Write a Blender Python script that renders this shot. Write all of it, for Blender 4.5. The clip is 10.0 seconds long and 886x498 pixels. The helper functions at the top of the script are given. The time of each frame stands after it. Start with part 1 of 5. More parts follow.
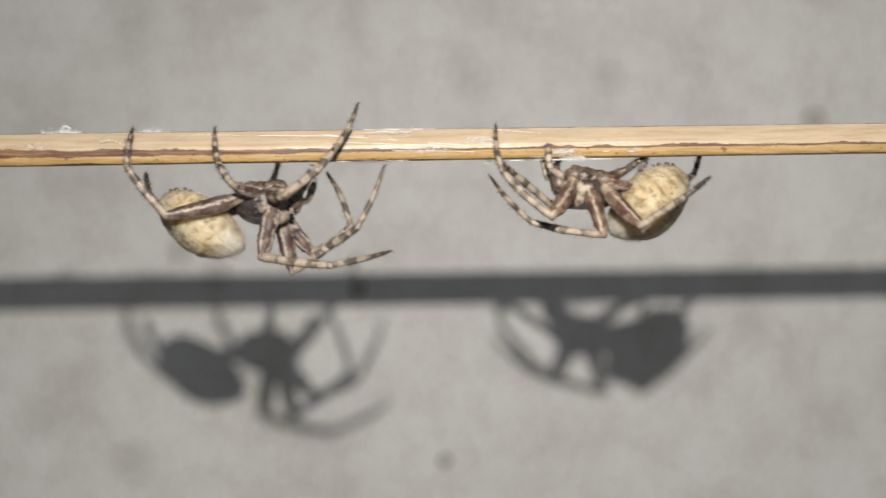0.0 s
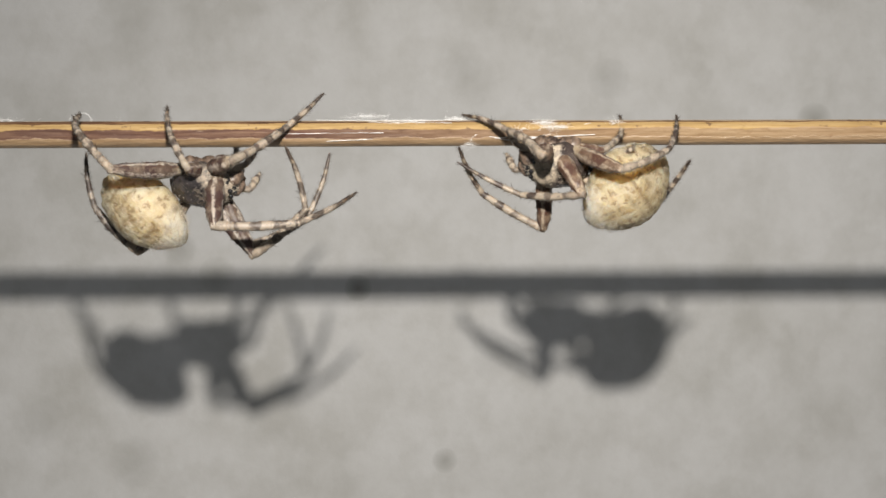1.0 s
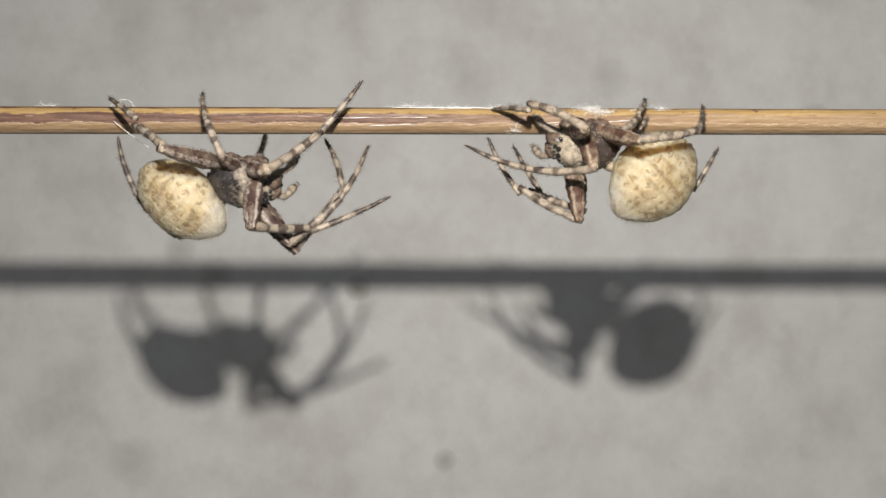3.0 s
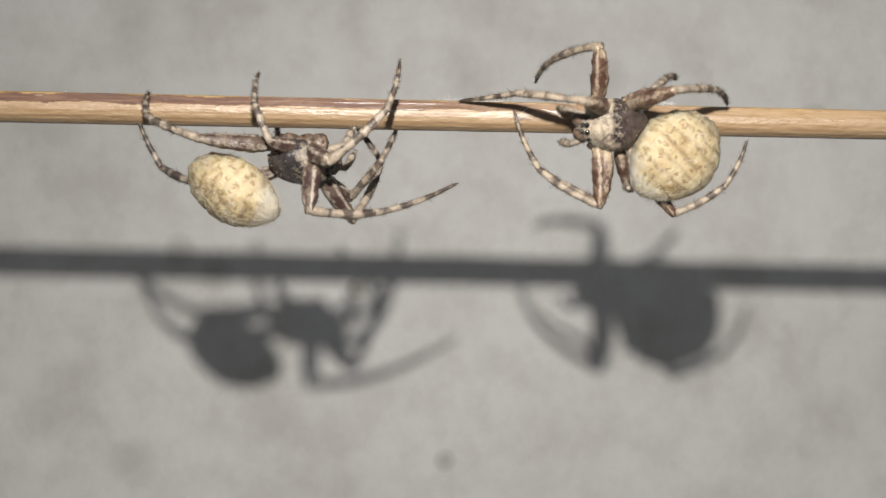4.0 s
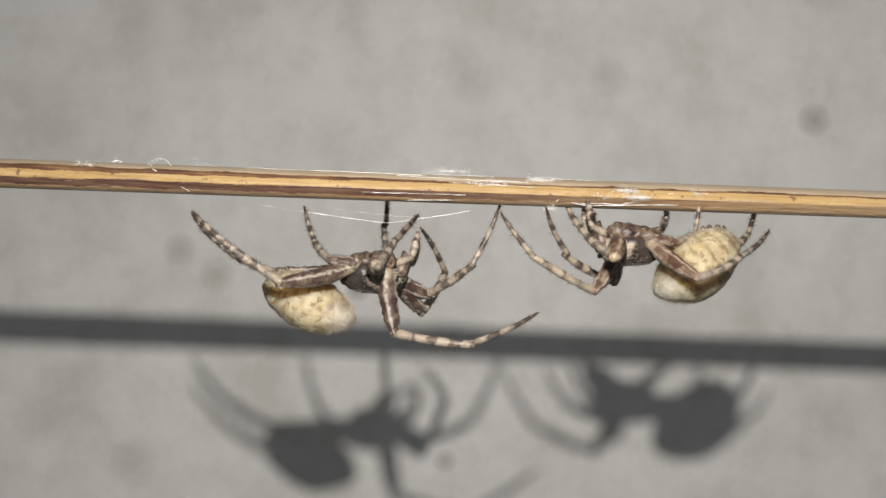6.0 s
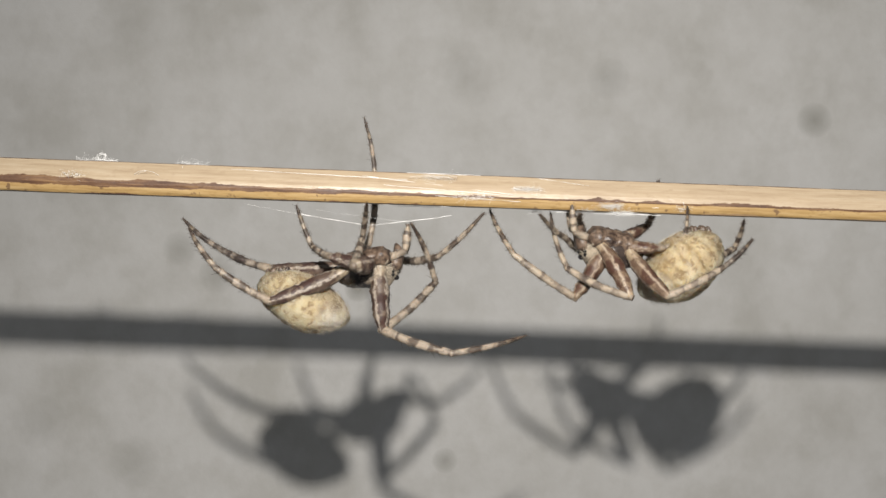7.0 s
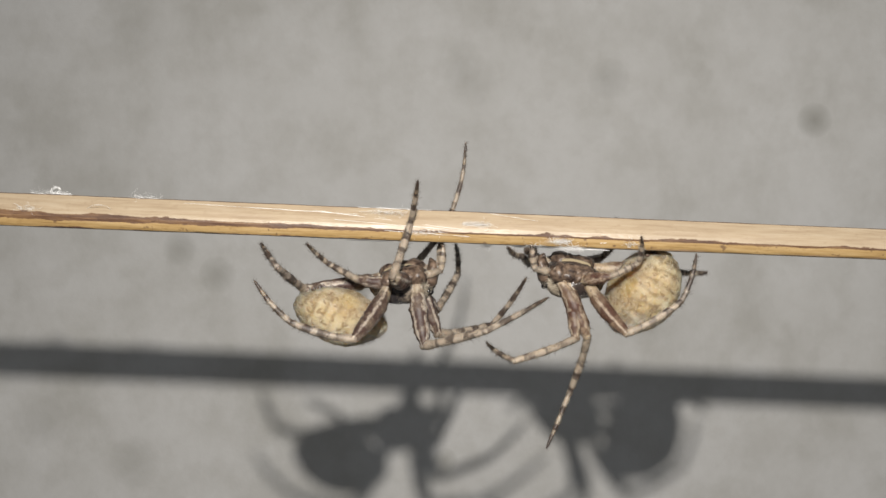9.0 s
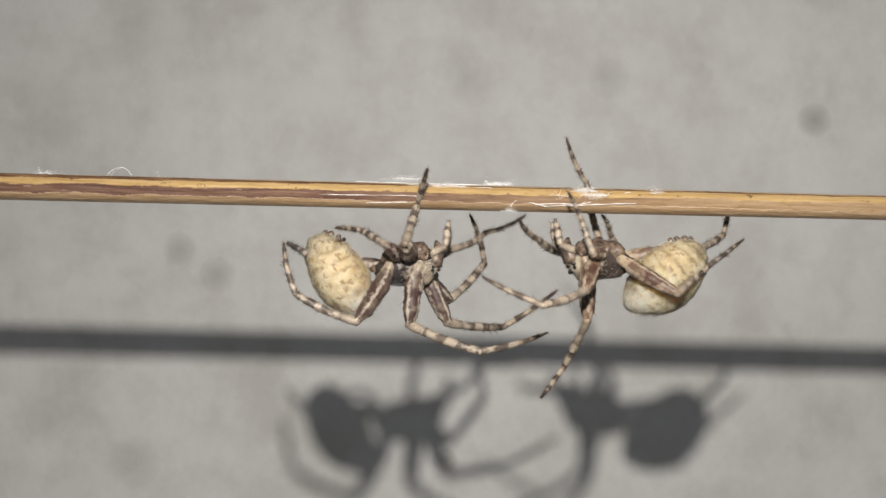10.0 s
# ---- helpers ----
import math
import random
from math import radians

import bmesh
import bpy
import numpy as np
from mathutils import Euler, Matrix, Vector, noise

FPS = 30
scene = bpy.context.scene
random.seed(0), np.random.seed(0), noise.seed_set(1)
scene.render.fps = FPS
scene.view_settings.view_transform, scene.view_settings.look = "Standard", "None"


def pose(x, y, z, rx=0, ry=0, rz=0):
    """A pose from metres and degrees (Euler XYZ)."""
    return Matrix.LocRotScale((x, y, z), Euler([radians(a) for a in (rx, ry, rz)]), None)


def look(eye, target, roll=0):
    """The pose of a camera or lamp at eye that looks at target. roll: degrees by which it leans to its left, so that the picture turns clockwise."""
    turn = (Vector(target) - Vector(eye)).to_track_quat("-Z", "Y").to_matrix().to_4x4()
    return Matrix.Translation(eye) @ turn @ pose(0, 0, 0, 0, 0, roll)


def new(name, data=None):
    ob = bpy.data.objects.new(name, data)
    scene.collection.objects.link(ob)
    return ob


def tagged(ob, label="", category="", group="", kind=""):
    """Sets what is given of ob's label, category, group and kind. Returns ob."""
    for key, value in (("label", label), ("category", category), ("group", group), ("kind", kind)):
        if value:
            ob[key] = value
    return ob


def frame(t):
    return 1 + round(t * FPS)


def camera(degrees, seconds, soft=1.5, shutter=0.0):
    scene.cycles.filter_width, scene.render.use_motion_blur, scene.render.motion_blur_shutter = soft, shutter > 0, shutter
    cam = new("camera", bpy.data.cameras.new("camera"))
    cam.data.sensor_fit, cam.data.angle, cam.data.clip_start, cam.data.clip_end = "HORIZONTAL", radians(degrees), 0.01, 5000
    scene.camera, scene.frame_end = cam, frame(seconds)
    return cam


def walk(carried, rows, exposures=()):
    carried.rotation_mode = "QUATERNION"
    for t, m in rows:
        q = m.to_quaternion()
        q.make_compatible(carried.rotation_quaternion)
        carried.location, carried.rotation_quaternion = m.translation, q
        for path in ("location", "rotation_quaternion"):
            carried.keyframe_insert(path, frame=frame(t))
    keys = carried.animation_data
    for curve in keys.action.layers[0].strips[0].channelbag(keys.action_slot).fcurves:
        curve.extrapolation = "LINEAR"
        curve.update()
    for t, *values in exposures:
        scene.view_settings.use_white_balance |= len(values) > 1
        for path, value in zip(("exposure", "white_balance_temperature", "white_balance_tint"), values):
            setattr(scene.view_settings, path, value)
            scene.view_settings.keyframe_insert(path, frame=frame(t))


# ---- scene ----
EYE_Z = 1.2
STICK_Y = 0.1189
WALL_Y = 0.214

cam = camera(40, 10.0, soft=1.5, shutter=0.12)
walk(cam, [(0, pose(0, 0, EYE_Z, 90, 0, 0)), (10.0, pose(0, 0, EYE_Z, 90, 0, 0))],
     [(0, 0.0), (0.5, 0.02), (1.0, 0.02), (1.5, -0.09), (2.0, -0.09), (3.5, 0.0), (4.0, 0.02), (4.5, -0.04), (5.0, -0.03), (7.0, -0.11), (7.5, -0.07), (8.5, -0.17), (9.0, -0.17), (10.0, -0.05)])

# ---- light ----
# dim even daylight all round, and one small bright lamp held above the lens
world = bpy.data.worlds.new("dusk")
scene.world = world
world.use_nodes = True
world.node_tree.nodes["Background"].inputs["Color"].default_value = (0.94, 0.97, 1.0, 1)
world.node_tree.nodes["Background"].inputs["Strength"].default_value = 0.194
flash_data = bpy.data.lights.new("flash", "SPOT")
flash_data.energy = 1.56
flash_data.spot_size, flash_data.spot_blend = radians(178), 0.9
flash_data.color = (1.0, 0.95, 0.885)
flash_data.shadow_soft_size = 0.0021
flash = new("flash", flash_data)
flash.matrix_basis = look((0.0, 0.0, EYE_Z + 0.0334), (0.085, WALL_Y, EYE_Z - 0.13))


# ---- materials ----
class Mat:
    """A node material with short calls for its nodes."""

    def __init__(self, name, rough=0.6, spec=0.4):
        self.m = bpy.data.materials.new(name)
        self.m.use_nodes = True
        self.t = self.m.node_tree
        self.b = self.t.nodes["Principled BSDF"]
        self.b.inputs["Roughness"].default_value = rough
        self.b.inputs["Specular IOR Level"].default_value = spec
        self.co = self.t.nodes.new("ShaderNodeTexCoord")

    def put(self, value, socket):
        if hasattr(value, "is_output"):
            self.t.links.new(value, socket)
        else:
            socket.default_value = value

    def coords(self, which="Object", scale=(1, 1, 1), shift=(0, 0, 0)):
        n = self.t.nodes.new("ShaderNodeMapping")
        n.inputs["Scale"].default_value = scale
        n.inputs["Location"].default_value = shift
        self.t.links.new(self.co.outputs[which], n.inputs["Vector"])
        return n.outputs["Vector"]

    def noise(self, vec, scale, detail=4.0, rough=0.55):
        n = self.t.nodes.new("ShaderNodeTexNoise")
        n.inputs["Scale"].default_value = scale
        n.inputs["Detail"].default_value = detail
        n.inputs["Roughness"].default_value = rough
        self.t.links.new(vec, n.inputs["Vector"])
        return n.outputs["Fac"]

    def ramp(self, fac, stops):
        n = self.t.nodes.new("ShaderNodeValToRGB")
        e = n.color_ramp.elements
        while len(e) < len(stops):
            e.new(0.5)
        for k, (p, c) in zip(e, stops):
            k.position = p
            k.color = (*c, 1) if len(c) == 3 else c
        self.t.links.new(fac, n.inputs["Fac"])
        return n.outputs["Color"]

    def mix(self, fac, a, b, mode="MIX"):
        n = self.t.nodes.new("ShaderNodeMix")
        n.data_type, n.blend_type = "RGBA", mode
        self.put(fac, n.inputs["Factor"])
        self.put(a if hasattr(a, "is_output") else (*a, 1), n.inputs["A"])
        self.put(b if hasattr(b, "is_output") else (*b, 1), n.inputs["B"])
        return n.outputs["Result"]

    def math(self, op, a, b=0.0, clamp=False):
        n = self.t.nodes.new("ShaderNodeMath")
        n.operation, n.use_clamp = op, clamp
        self.put(a, n.inputs[0])
        self.put(b, n.inputs[1])
        return n.outputs[0]

    def axis(self, vec, k):
        n = self.t.nodes.new("ShaderNodeSeparateXYZ")
        self.t.links.new(vec, n.inputs[0])
        return n.outputs[k]

    def spot(self, vec, at, radius):
        n = self.t.nodes.new("ShaderNodeVectorMath")
        n.operation = "DISTANCE"
        self.t.links.new(vec, n.inputs[0])
        n.inputs[1].default_value = at
        return self.math("SUBTRACT", 1.0, self.math("DIVIDE", n.outputs["Value"], radius), clamp=True)

    def done(self, colour, height=None, depth=0.0001, strength=0.6, rough=None):
        self.put(colour if hasattr(colour, "is_output") else (*colour, 1), self.b.inputs["Base Color"])
        if height is not None:
            n = self.t.nodes.new("ShaderNodeBump")
            n.inputs["Strength"].default_value = strength
            n.inputs["Distance"].default_value = depth
            self.t.links.new(height, n.inputs["Height"])
            self.t.links.new(n.outputs["Normal"], self.b.inputs["Normal"])
        if rough is not None:
            self.put(rough, self.b.inputs["Roughness"])
        return self.m


def wall_material():
    m = Mat("grey_plaster", 0.9, 0.2)
    p = m.coords()
    streak = m.noise(m.coords(scale=(1.1, 1, 0.85)), 46, 5, 0.6)
    blot = m.noise(p, 117, 4, 0.6)
    fine = m.noise(p, 680, 3, 0.6)
    c = m.ramp(streak, [(0.32, (0.425, 0.418, 0.398)), (0.45, (0.49, 0.485, 0.471)), (0.6, (0.522, 0.518, 0.508))])
    c = m.mix(m.ramp(blot, [(0.36, (0.32, 0.32, 0.32)), (0.55, (0, 0, 0))]), c, (0.38, 0.37, 0.342))
    c = m.mix(m.ramp(fine, [(0.35, (0.06, 0.06, 0.06)), (0.6, (0, 0, 0))]), c, (0.278, 0.269, 0.25))
    # dull stains: place along the wall, height, size and strength
    for x, z, r, s in WALL_SPOTS:
        k = m.math("MULTIPLY", m.math("POWER", m.spot(p, (x, WALL_Y, z), r), 0.7), s)
        c = m.mix(k, c, (0.165, 0.16, 0.135))
    return m.done(c, fine, 0.0002, 0.25)


def bamboo_material():
    """Split bamboo, its long fibres along x; the bands run round it by the second map coordinate."""
    m = Mat("split_bamboo", 0.4, 0.5)
    fibre = m.noise(m.coords(scale=(60, 900, 900)), 3.4, 6, 0.65)
    speckle = m.noise(m.coords(scale=(0.5, 1, 1)), 2400, 3, 0.6)
    patch = m.noise(m.coords(scale=(1, 2.5, 2.5)), 130, 3)
    flake = m.noise(m.coords(scale=(0.22, 1, 1)), 1900, 4, 0.65)
    torn = m.noise(m.coords(scale=(0.5, 1, 1)), 520, 7, 0.68)
    dents = m.noise(m.coords(scale=(0.3, 1, 1)), 2000, 3, 0.6)

    def wood(dark, mid, light, speck):
        c = m.ramp(fibre, [(0.28, dark), (0.5, mid), (0.74, light)])
        c = m.mix(m.ramp(patch, [(0.5, (0, 0, 0)), (0.75, (speck, speck, speck))]), c, dark)
        return m.mix(m.ramp(speckle, [(0.30, (0.5, 0.5, 0.5)), (0.42, (0, 0, 0))]), c, dark)

    along = m.axis(m.coords("UV"), 0)
    # how far round, pushed to and fro so that the borders look torn
    w = m.math("ADD", m.axis(m.coords("UV"), 1), m.math("MULTIPLY", m.math("SUBTRACT", torn, 0.5), 1.25))

    def past(edge, soft=0.03):
        return m.math("MULTIPLY", m.math("SUBTRACT", w, edge - soft), 0.5 / soft, clamp=True)

    pith = wood((0.258, 0.192, 0.126), (0.328, 0.256, 0.173), (0.378, 0.309, 0.223), 0.4)
    seam = wood((0.042, 0.018, 0.011), (0.092, 0.045, 0.022), (0.215, 0.125, 0.058), 0.5)
    rind = wood((0.205, 0.125, 0.046), (0.305, 0.203, 0.086), (0.365, 0.262, 0.132), 0.5)
    # small brown dots on the golden band
    rind = m.mix(m.ramp(m.noise(m.coords(), 1500, 2, 0.4), [(0.66, (0, 0, 0)), (0.72, (0.75, 0.75, 0.75))]), rind, (0.09, 0.05, 0.03))
    back = wood((0.188, 0.112, 0.054), (0.252, 0.168, 0.092), (0.305, 0.218, 0.132), 0.3)
    stripe = wood((0.060, 0.029, 0.021), (0.112, 0.060, 0.041), (0.180, 0.110, 0.073), 0.5)
    # pale torn fibres, and less contrast towards the far end
    stripe = m.mix(m.ramp(flake, [(0.63, (0, 0, 0)), (0.71, (0.6, 0.6, 0.6))]), stripe, (0.36, 0.27, 0.20))
    stripe = m.mix(m.math("MULTIPLY", m.math("ADD", along, 0.2), 1.4, clamp=True), stripe, back)
    c, rough, shine = pith, 0.36, 0.5
    for edge, colour, r, g in ((1, seam, 0.5, 0.4), (2, rind, 0.5, 0.25), (3, stripe, 0.42, 0.5), (4, back, 0.40, 1.0), (5, seam, 0.5, 0.4)):
        k = past(edge)
        c = m.mix(k, c, colour)
        rough = m.math("ADD", m.math("MULTIPLY", m.math("SUBTRACT", r, rough), k), rough)
        shine = m.math("ADD", m.math("MULTIPLY", m.math("SUBTRACT", g, shine), k), shine)
    m.put(shine, m.b.inputs["Specular IOR Level"])
    # the back has small glossy dents that catch the light
    lumpy = m.math("MULTIPLY", m.math("MULTIPLY", past(4), m.math("SUBTRACT", 1.0, past(5))), 2.3)
    high = m.math("ADD", m.math("ADD", fibre, speckle), m.math("MULTIPLY", dents, lumpy))
    rough = m.math("ADD", rough, m.math("MULTIPLY", m.math("SUBTRACT", patch, 0.4), 0.5))
    return m.done(c, high, 0.0001, 0.45, rough)


def banded_material(name, pale, dark, stops, rough=0.5, stripe=None, blotch=0.15, back=0.85):
    """Leg cuticle: dark rings along the segment, weaker on its upper side, broken up by mottling."""
    m = Mat(name, rough, 0.25 if stripe else 0.4)
    m.b.inputs["Subsurface Weight"].default_value = 0.3
    m.b.inputs["Subsurface Radius"].default_value = (1.0, 0.7, 0.5)
    m.b.inputs["Subsurface Scale"].default_value = 0.0004
    g = m.coords("Generated")
    wob = m.noise(m.coords(), 1500, 3)
    info = m.t.nodes.new("ShaderNodeObjectInfo")
    x = m.math("ADD", m.axis(g, 0), m.math("MULTIPLY", m.math("SUBTRACT", wob, 0.5), 0.34))
    x = m.math("ADD", x, m.math("MULTIPLY", m.math("SUBTRACT", info.outputs["Random"], 0.5), 0.15))
    k = m.ramp(x, [(p, (v, v, v)) for p, v in stops])
    # some rings are worn thin, some pale stretches are dusky
    worn = m.noise(m.coords(), 900, 4, 0.7)
    thin = 0.7 if stripe else 0.35
    k = m.math("MULTIPLY", k, m.ramp(worn, [(0.34, (thin, thin, thin)), (0.48, (1, 1, 1))]))
    k = m.math("MAXIMUM", k, m.ramp(worn, [(0.60, (0, 0, 0)), (0.72, (0.6, 0.6, 0.6))]))
    around = m.t.nodes.new("ShaderNodeAttribute")
    around.attribute_name = "around"
    up = m.math("ADD", around.outputs["Fac"], m.math("MULTIPLY", m.math("SUBTRACT", wob, 0.5), 0.7))
    k = m.math("MULTIPLY", k, m.ramp(up, [(0.48, (1, 1, 1)), (0.72, (back, back, back))]))
    mott = m.noise(m.coords(scale=(0.8, 1, 1)), 2300, 5, 0.75)
    p1 = m.mix(m.ramp(mott, [(0.36, (0.8, 0.8, 0.8)), (0.46, (0, 0, 0))]), pale, tuple(0.35 * a + 0.5 * b for a, b in zip(pale, dark)))
    d1 = m.mix(m.ramp(mott, [(0.48, (0.05, 0.05, 0.05)), (0.66, (blotch, blotch, blotch))]), dark, pale)
    c = m.mix(k, p1, d1)
    if stripe:
        # a pale line along each flank and along the top, dark between
        line = m.math("ADD", around.outputs["Fac"], m.math("MULTIPLY", m.math("SUBTRACT", wob, 0.5), 0.3))
        s = m.ramp(line, [(0.02, (0.7, 0.7, 0.7)), (0.05, (0, 0, 0)), (0.37, (0, 0, 0)), (0.46, (0.62, 0.62, 0.62)), (0.56, (0.62, 0.62, 0.62)), (0.65, (0, 0, 0)), (0.95, (0, 0, 0)), (0.98, (0.5, 0.5, 0.5))])
        c = m.mix(m.math("MULTIPLY", s, m.ramp(mott, [(0.40, (0.05, 0.05, 0.05)), (0.54, (0.9, 0.9, 0.9))])), c, stripe)
    return m.done(c, mott, 0.00009, 0.6)


def abdomen_material():
    m = Mat("abdomen_cuticle", 0.6, 0.3)
    # soft translucent skin
    m.b.inputs["Subsurface Weight"].default_value = 1.0
    m.b.inputs["Subsurface Radius"].default_value = (1.0, 0.75, 0.45)
    m.b.inputs["Subsurface Scale"].default_value = 0.0045
    p = m.coords()
    big = m.noise(p, 420, 4, 0.6)
    fine = m.noise(p, 3800, 4, 0.7)
    # rows of small dents, laid out along the body and round it
    join = m.t.nodes.new("ShaderNodeCombineXYZ")
    m.put(m.math("ADD", m.math("MULTIPLY", m.axis(p, 0), 950.0), m.math("MULTIPLY", m.noise(p, 900, 3), 1.6)), join.inputs[0])
    m.put(m.math("MULTIPLY", m.math("ADD", m.math("ARCTAN2", m.axis(p, 2), m.axis(p, 1)), m.math("MULTIPLY", m.noise(p, 1400, 3), 0.5)), 3.1), join.inputs[1])
    cell = m.t.nodes.new("ShaderNodeTexVoronoi")
    cell.voronoi_dimensions = "2D"
    cell.inputs["Scale"].default_value = 1.0
    cell.inputs["Randomness"].default_value = 0.8
    m.t.links.new(join.outputs[0], cell.inputs["Vector"])
    dots = cell.outputs["Distance"]
    folds = m.noise(m.coords(scale=(0.6, 2.2, 1.2)), 700, 3, 0.6)
    c = m.ramp(big, [(0.3, (0.30, 0.235, 0.13)), (0.45, (0.388, 0.322, 0.203)), (0.62, (0.445, 0.385, 0.268))])
    c = m.mix(m.ramp(fine, [(0.34, (0.25, 0.25, 0.25)), (0.55, (0, 0, 0))]), c, (0.30, 0.22, 0.11))
    c = m.mix(m.ramp(dots, [(0.12, (0.72, 0.72, 0.72)), (0.28, (0, 0, 0))]), c, (0.19, 0.13, 0.07))
    c = m.mix(m.ramp(folds, [(0.58, (0, 0, 0)), (0.72, (0.3, 0.3, 0.3))]), c, (0.20, 0.14, 0.08))
    rows = m.math("ADD", m.math("MULTIPLY", m.axis(p, 0), 2700.0), m.math("MULTIPLY", m.noise(p, 500, 3), 3.6))
    c = m.mix(m.math("MULTIPLY", m.math("POWER", m.math("ABSOLUTE", m.math("SINE", rows)), 6.0), m.ramp(big, [(0.42, (0.5, 0.5, 0.5)), (0.56, (0.13, 0.13, 0.13))])), c, (0.13, 0.085, 0.04))
    mid = m.noise(m.coords(scale=(1.0, 1.2, 1.0)), 1100, 5, 0.7)
    c = m.mix(m.ramp(mid, [(0.33, (0.4, 0.4, 0.4)), (0.42, (0, 0, 0))]), c, (0.15, 0.105, 0.055))
    c = m.mix(m.ramp(mid, [(0.58, (0, 0, 0)), (0.70, (0.5, 0.5, 0.5))]), c, (0.50, 0.455, 0.36))
    g = m.coords("Generated")
    # darker belly with a yellow patch before the spinnerets, dusky tail tip
    belly = m.ramp(m.math("ADD", m.axis(g, 2), m.math("MULTIPLY", m.math("SUBTRACT", big, 0.5), 0.25)), [(0.10, (1, 1, 1)), (0.24, (0, 0, 0))])
    c = m.mix(m.math("MULTIPLY", belly, 0.4), c, (0.16, 0.09, 0.04))
    for x, y, z, r, s, tint in ABDOMEN_MARKS:
        for side in (-1, 1):
            k = m.math("POWER", m.spot(p, (x * 0.001, side * y * 0.001, z * 0.001), r * 0.001), 0.5)
            k = m.math("MULTIPLY", k, m.ramp(fine, [(0.3, (s, s, s)), (0.7, (s * 0.4, s * 0.4, s * 0.4))]))
            c = m.mix(k, c, tint)
    tail = m.ramp(m.math("ADD", m.axis(g, 0), m.math("MULTIPLY", m.math("SUBTRACT", folds, 0.5), 0.3)), [(0.06, (1, 1, 1)), (0.22, (0, 0, 0))])
    c = m.mix(m.math("MULTIPLY", tail, 0.5), c, (0.12, 0.085, 0.05))
    h = m.math("ADD", m.math("MULTIPLY", dots, 0.9), m.math("MULTIPLY", folds, 1.2))
    h = m.math("ADD", h, m.math("MULTIPLY", fine, 0.5))
    return m.done(c, h, 0.0002, 0.9)


def carapace_material(name, dark, brown, pale):
    """Slate-grey shining thorax with black rims; the head is felted with tan hair."""
    m = Mat(name, 0.3, 0.6)
    n = m.noise(m.coords(), 1300, 5, 0.7)
    big = m.noise(m.coords(), 600, 3)
    c = m.ramp(n, [(0.25, dark), (0.78, brown)])
    g = m.coords("Generated")
    felt = m.mix(m.ramp(n, [(0.38, (0.85, 0.85, 0.85)), (0.56, (0, 0, 0))]), pale, tuple(0.45 * v for v in pale))
    head = m.ramp(m.math("ADD", m.axis(g, 0), m.math("MULTIPLY", m.math("SUBTRACT", n, 0.5), 0.9)), [(0.40, (0, 0, 0)), (0.62, (1, 1, 1))])
    top = m.ramp(m.math("ADD", m.axis(g, 2), m.math("MULTIPLY", m.math("SUBTRACT", big, 0.5), 0.5)), [(0.34, (0, 0, 0)), (0.52, (0.95, 0.95, 0.95))])
    k = m.math("MULTIPLY", head, top)
    c = m.mix(k, c, felt)
    rim = m.ramp(m.math("ADD", m.axis(g, 2), m.math("MULTIPLY", m.math("SUBTRACT", n, 0.5), 0.3)), [(0.26, (0.9, 0.9, 0.9)), (0.42, (0, 0, 0))])
    c = m.mix(rim, c, (0.03, 0.022, 0.018))
    return m.done(c, n, 0.00012, 0.7, m.ramp(k, [(0.0, (0.22, 0.22, 0.22)), (0.6, (0.75, 0.75, 0.75))]))


def sternum_material():
    m = Mat("sternum_cuticle", 0.45, 0.45)
    g = m.coords("Generated")
    n = m.noise(m.coords(), 1800, 3)
    y = m.math("ADD", m.axis(g, 1), m.math("MULTIPLY", m.math("SUBTRACT", n, 0.5), 0.2))
    c = m.ramp(y, [(0.30, (0.05, 0.035, 0.028)), (0.40, (0.40, 0.33, 0.21)), (0.60, (0.40, 0.33, 0.21)), (0.70, (0.05, 0.035, 0.028))])
    return m.done(c, n, 0.00006, 0.5)


def plain_material(name, colour, other, scale, rough, spec=0.4, depth=0.00006):
    m = Mat(name, rough, spec)
    n = m.noise(m.coords(), scale, 4, 0.6)
    return m.done(m.ramp(n, [(0.35, other), (0.62, colour)]), n, depth, 0.5)


# place in mm (both sides), size, strength, colour
ABDOMEN_MARKS = [
    (3.7, 0.9, 0.0, 1.7, 0.8, (0.60, 0.58, 0.53)), (3.2, 2.3, -0.2, 1.6, 0.75, (0.56, 0.53, 0.46)),
    (3.2, 1.95, -1.45, 0.95, 0.9, (0.10, 0.07, 0.045)), (2.3, 2.9, -0.6, 0.6, 0.7, (0.12, 0.08, 0.05)), (0.5, 1.6, -2.3, 1.2, 0.5, (0.52, 0.39, 0.15)),
    (1.7, 2.2, -1.5, 0.9, 0.65, (0.14, 0.095, 0.055)), (-1.5, 1.9, -1.5, 0.8, 0.6, (0.12, 0.08, 0.045)), (-3.0, 1.6, -0.8, 0.8, 0.9, (0.12, 0.08, 0.045)),
    (0.6, 1.2, 2.6, 0.5, 0.6, (0.16, 0.11, 0.06)), (-0.8, 1.3, 2.6, 0.5, 0.6, (0.16, 0.11, 0.06)), (-2.2, 1.2, 2.3, 0.45, 0.6, (0.16, 0.11, 0.06)), (-3.6, 1.0, 0.6, 0.8, 0.6, (0.13, 0.09, 0.05)),
]
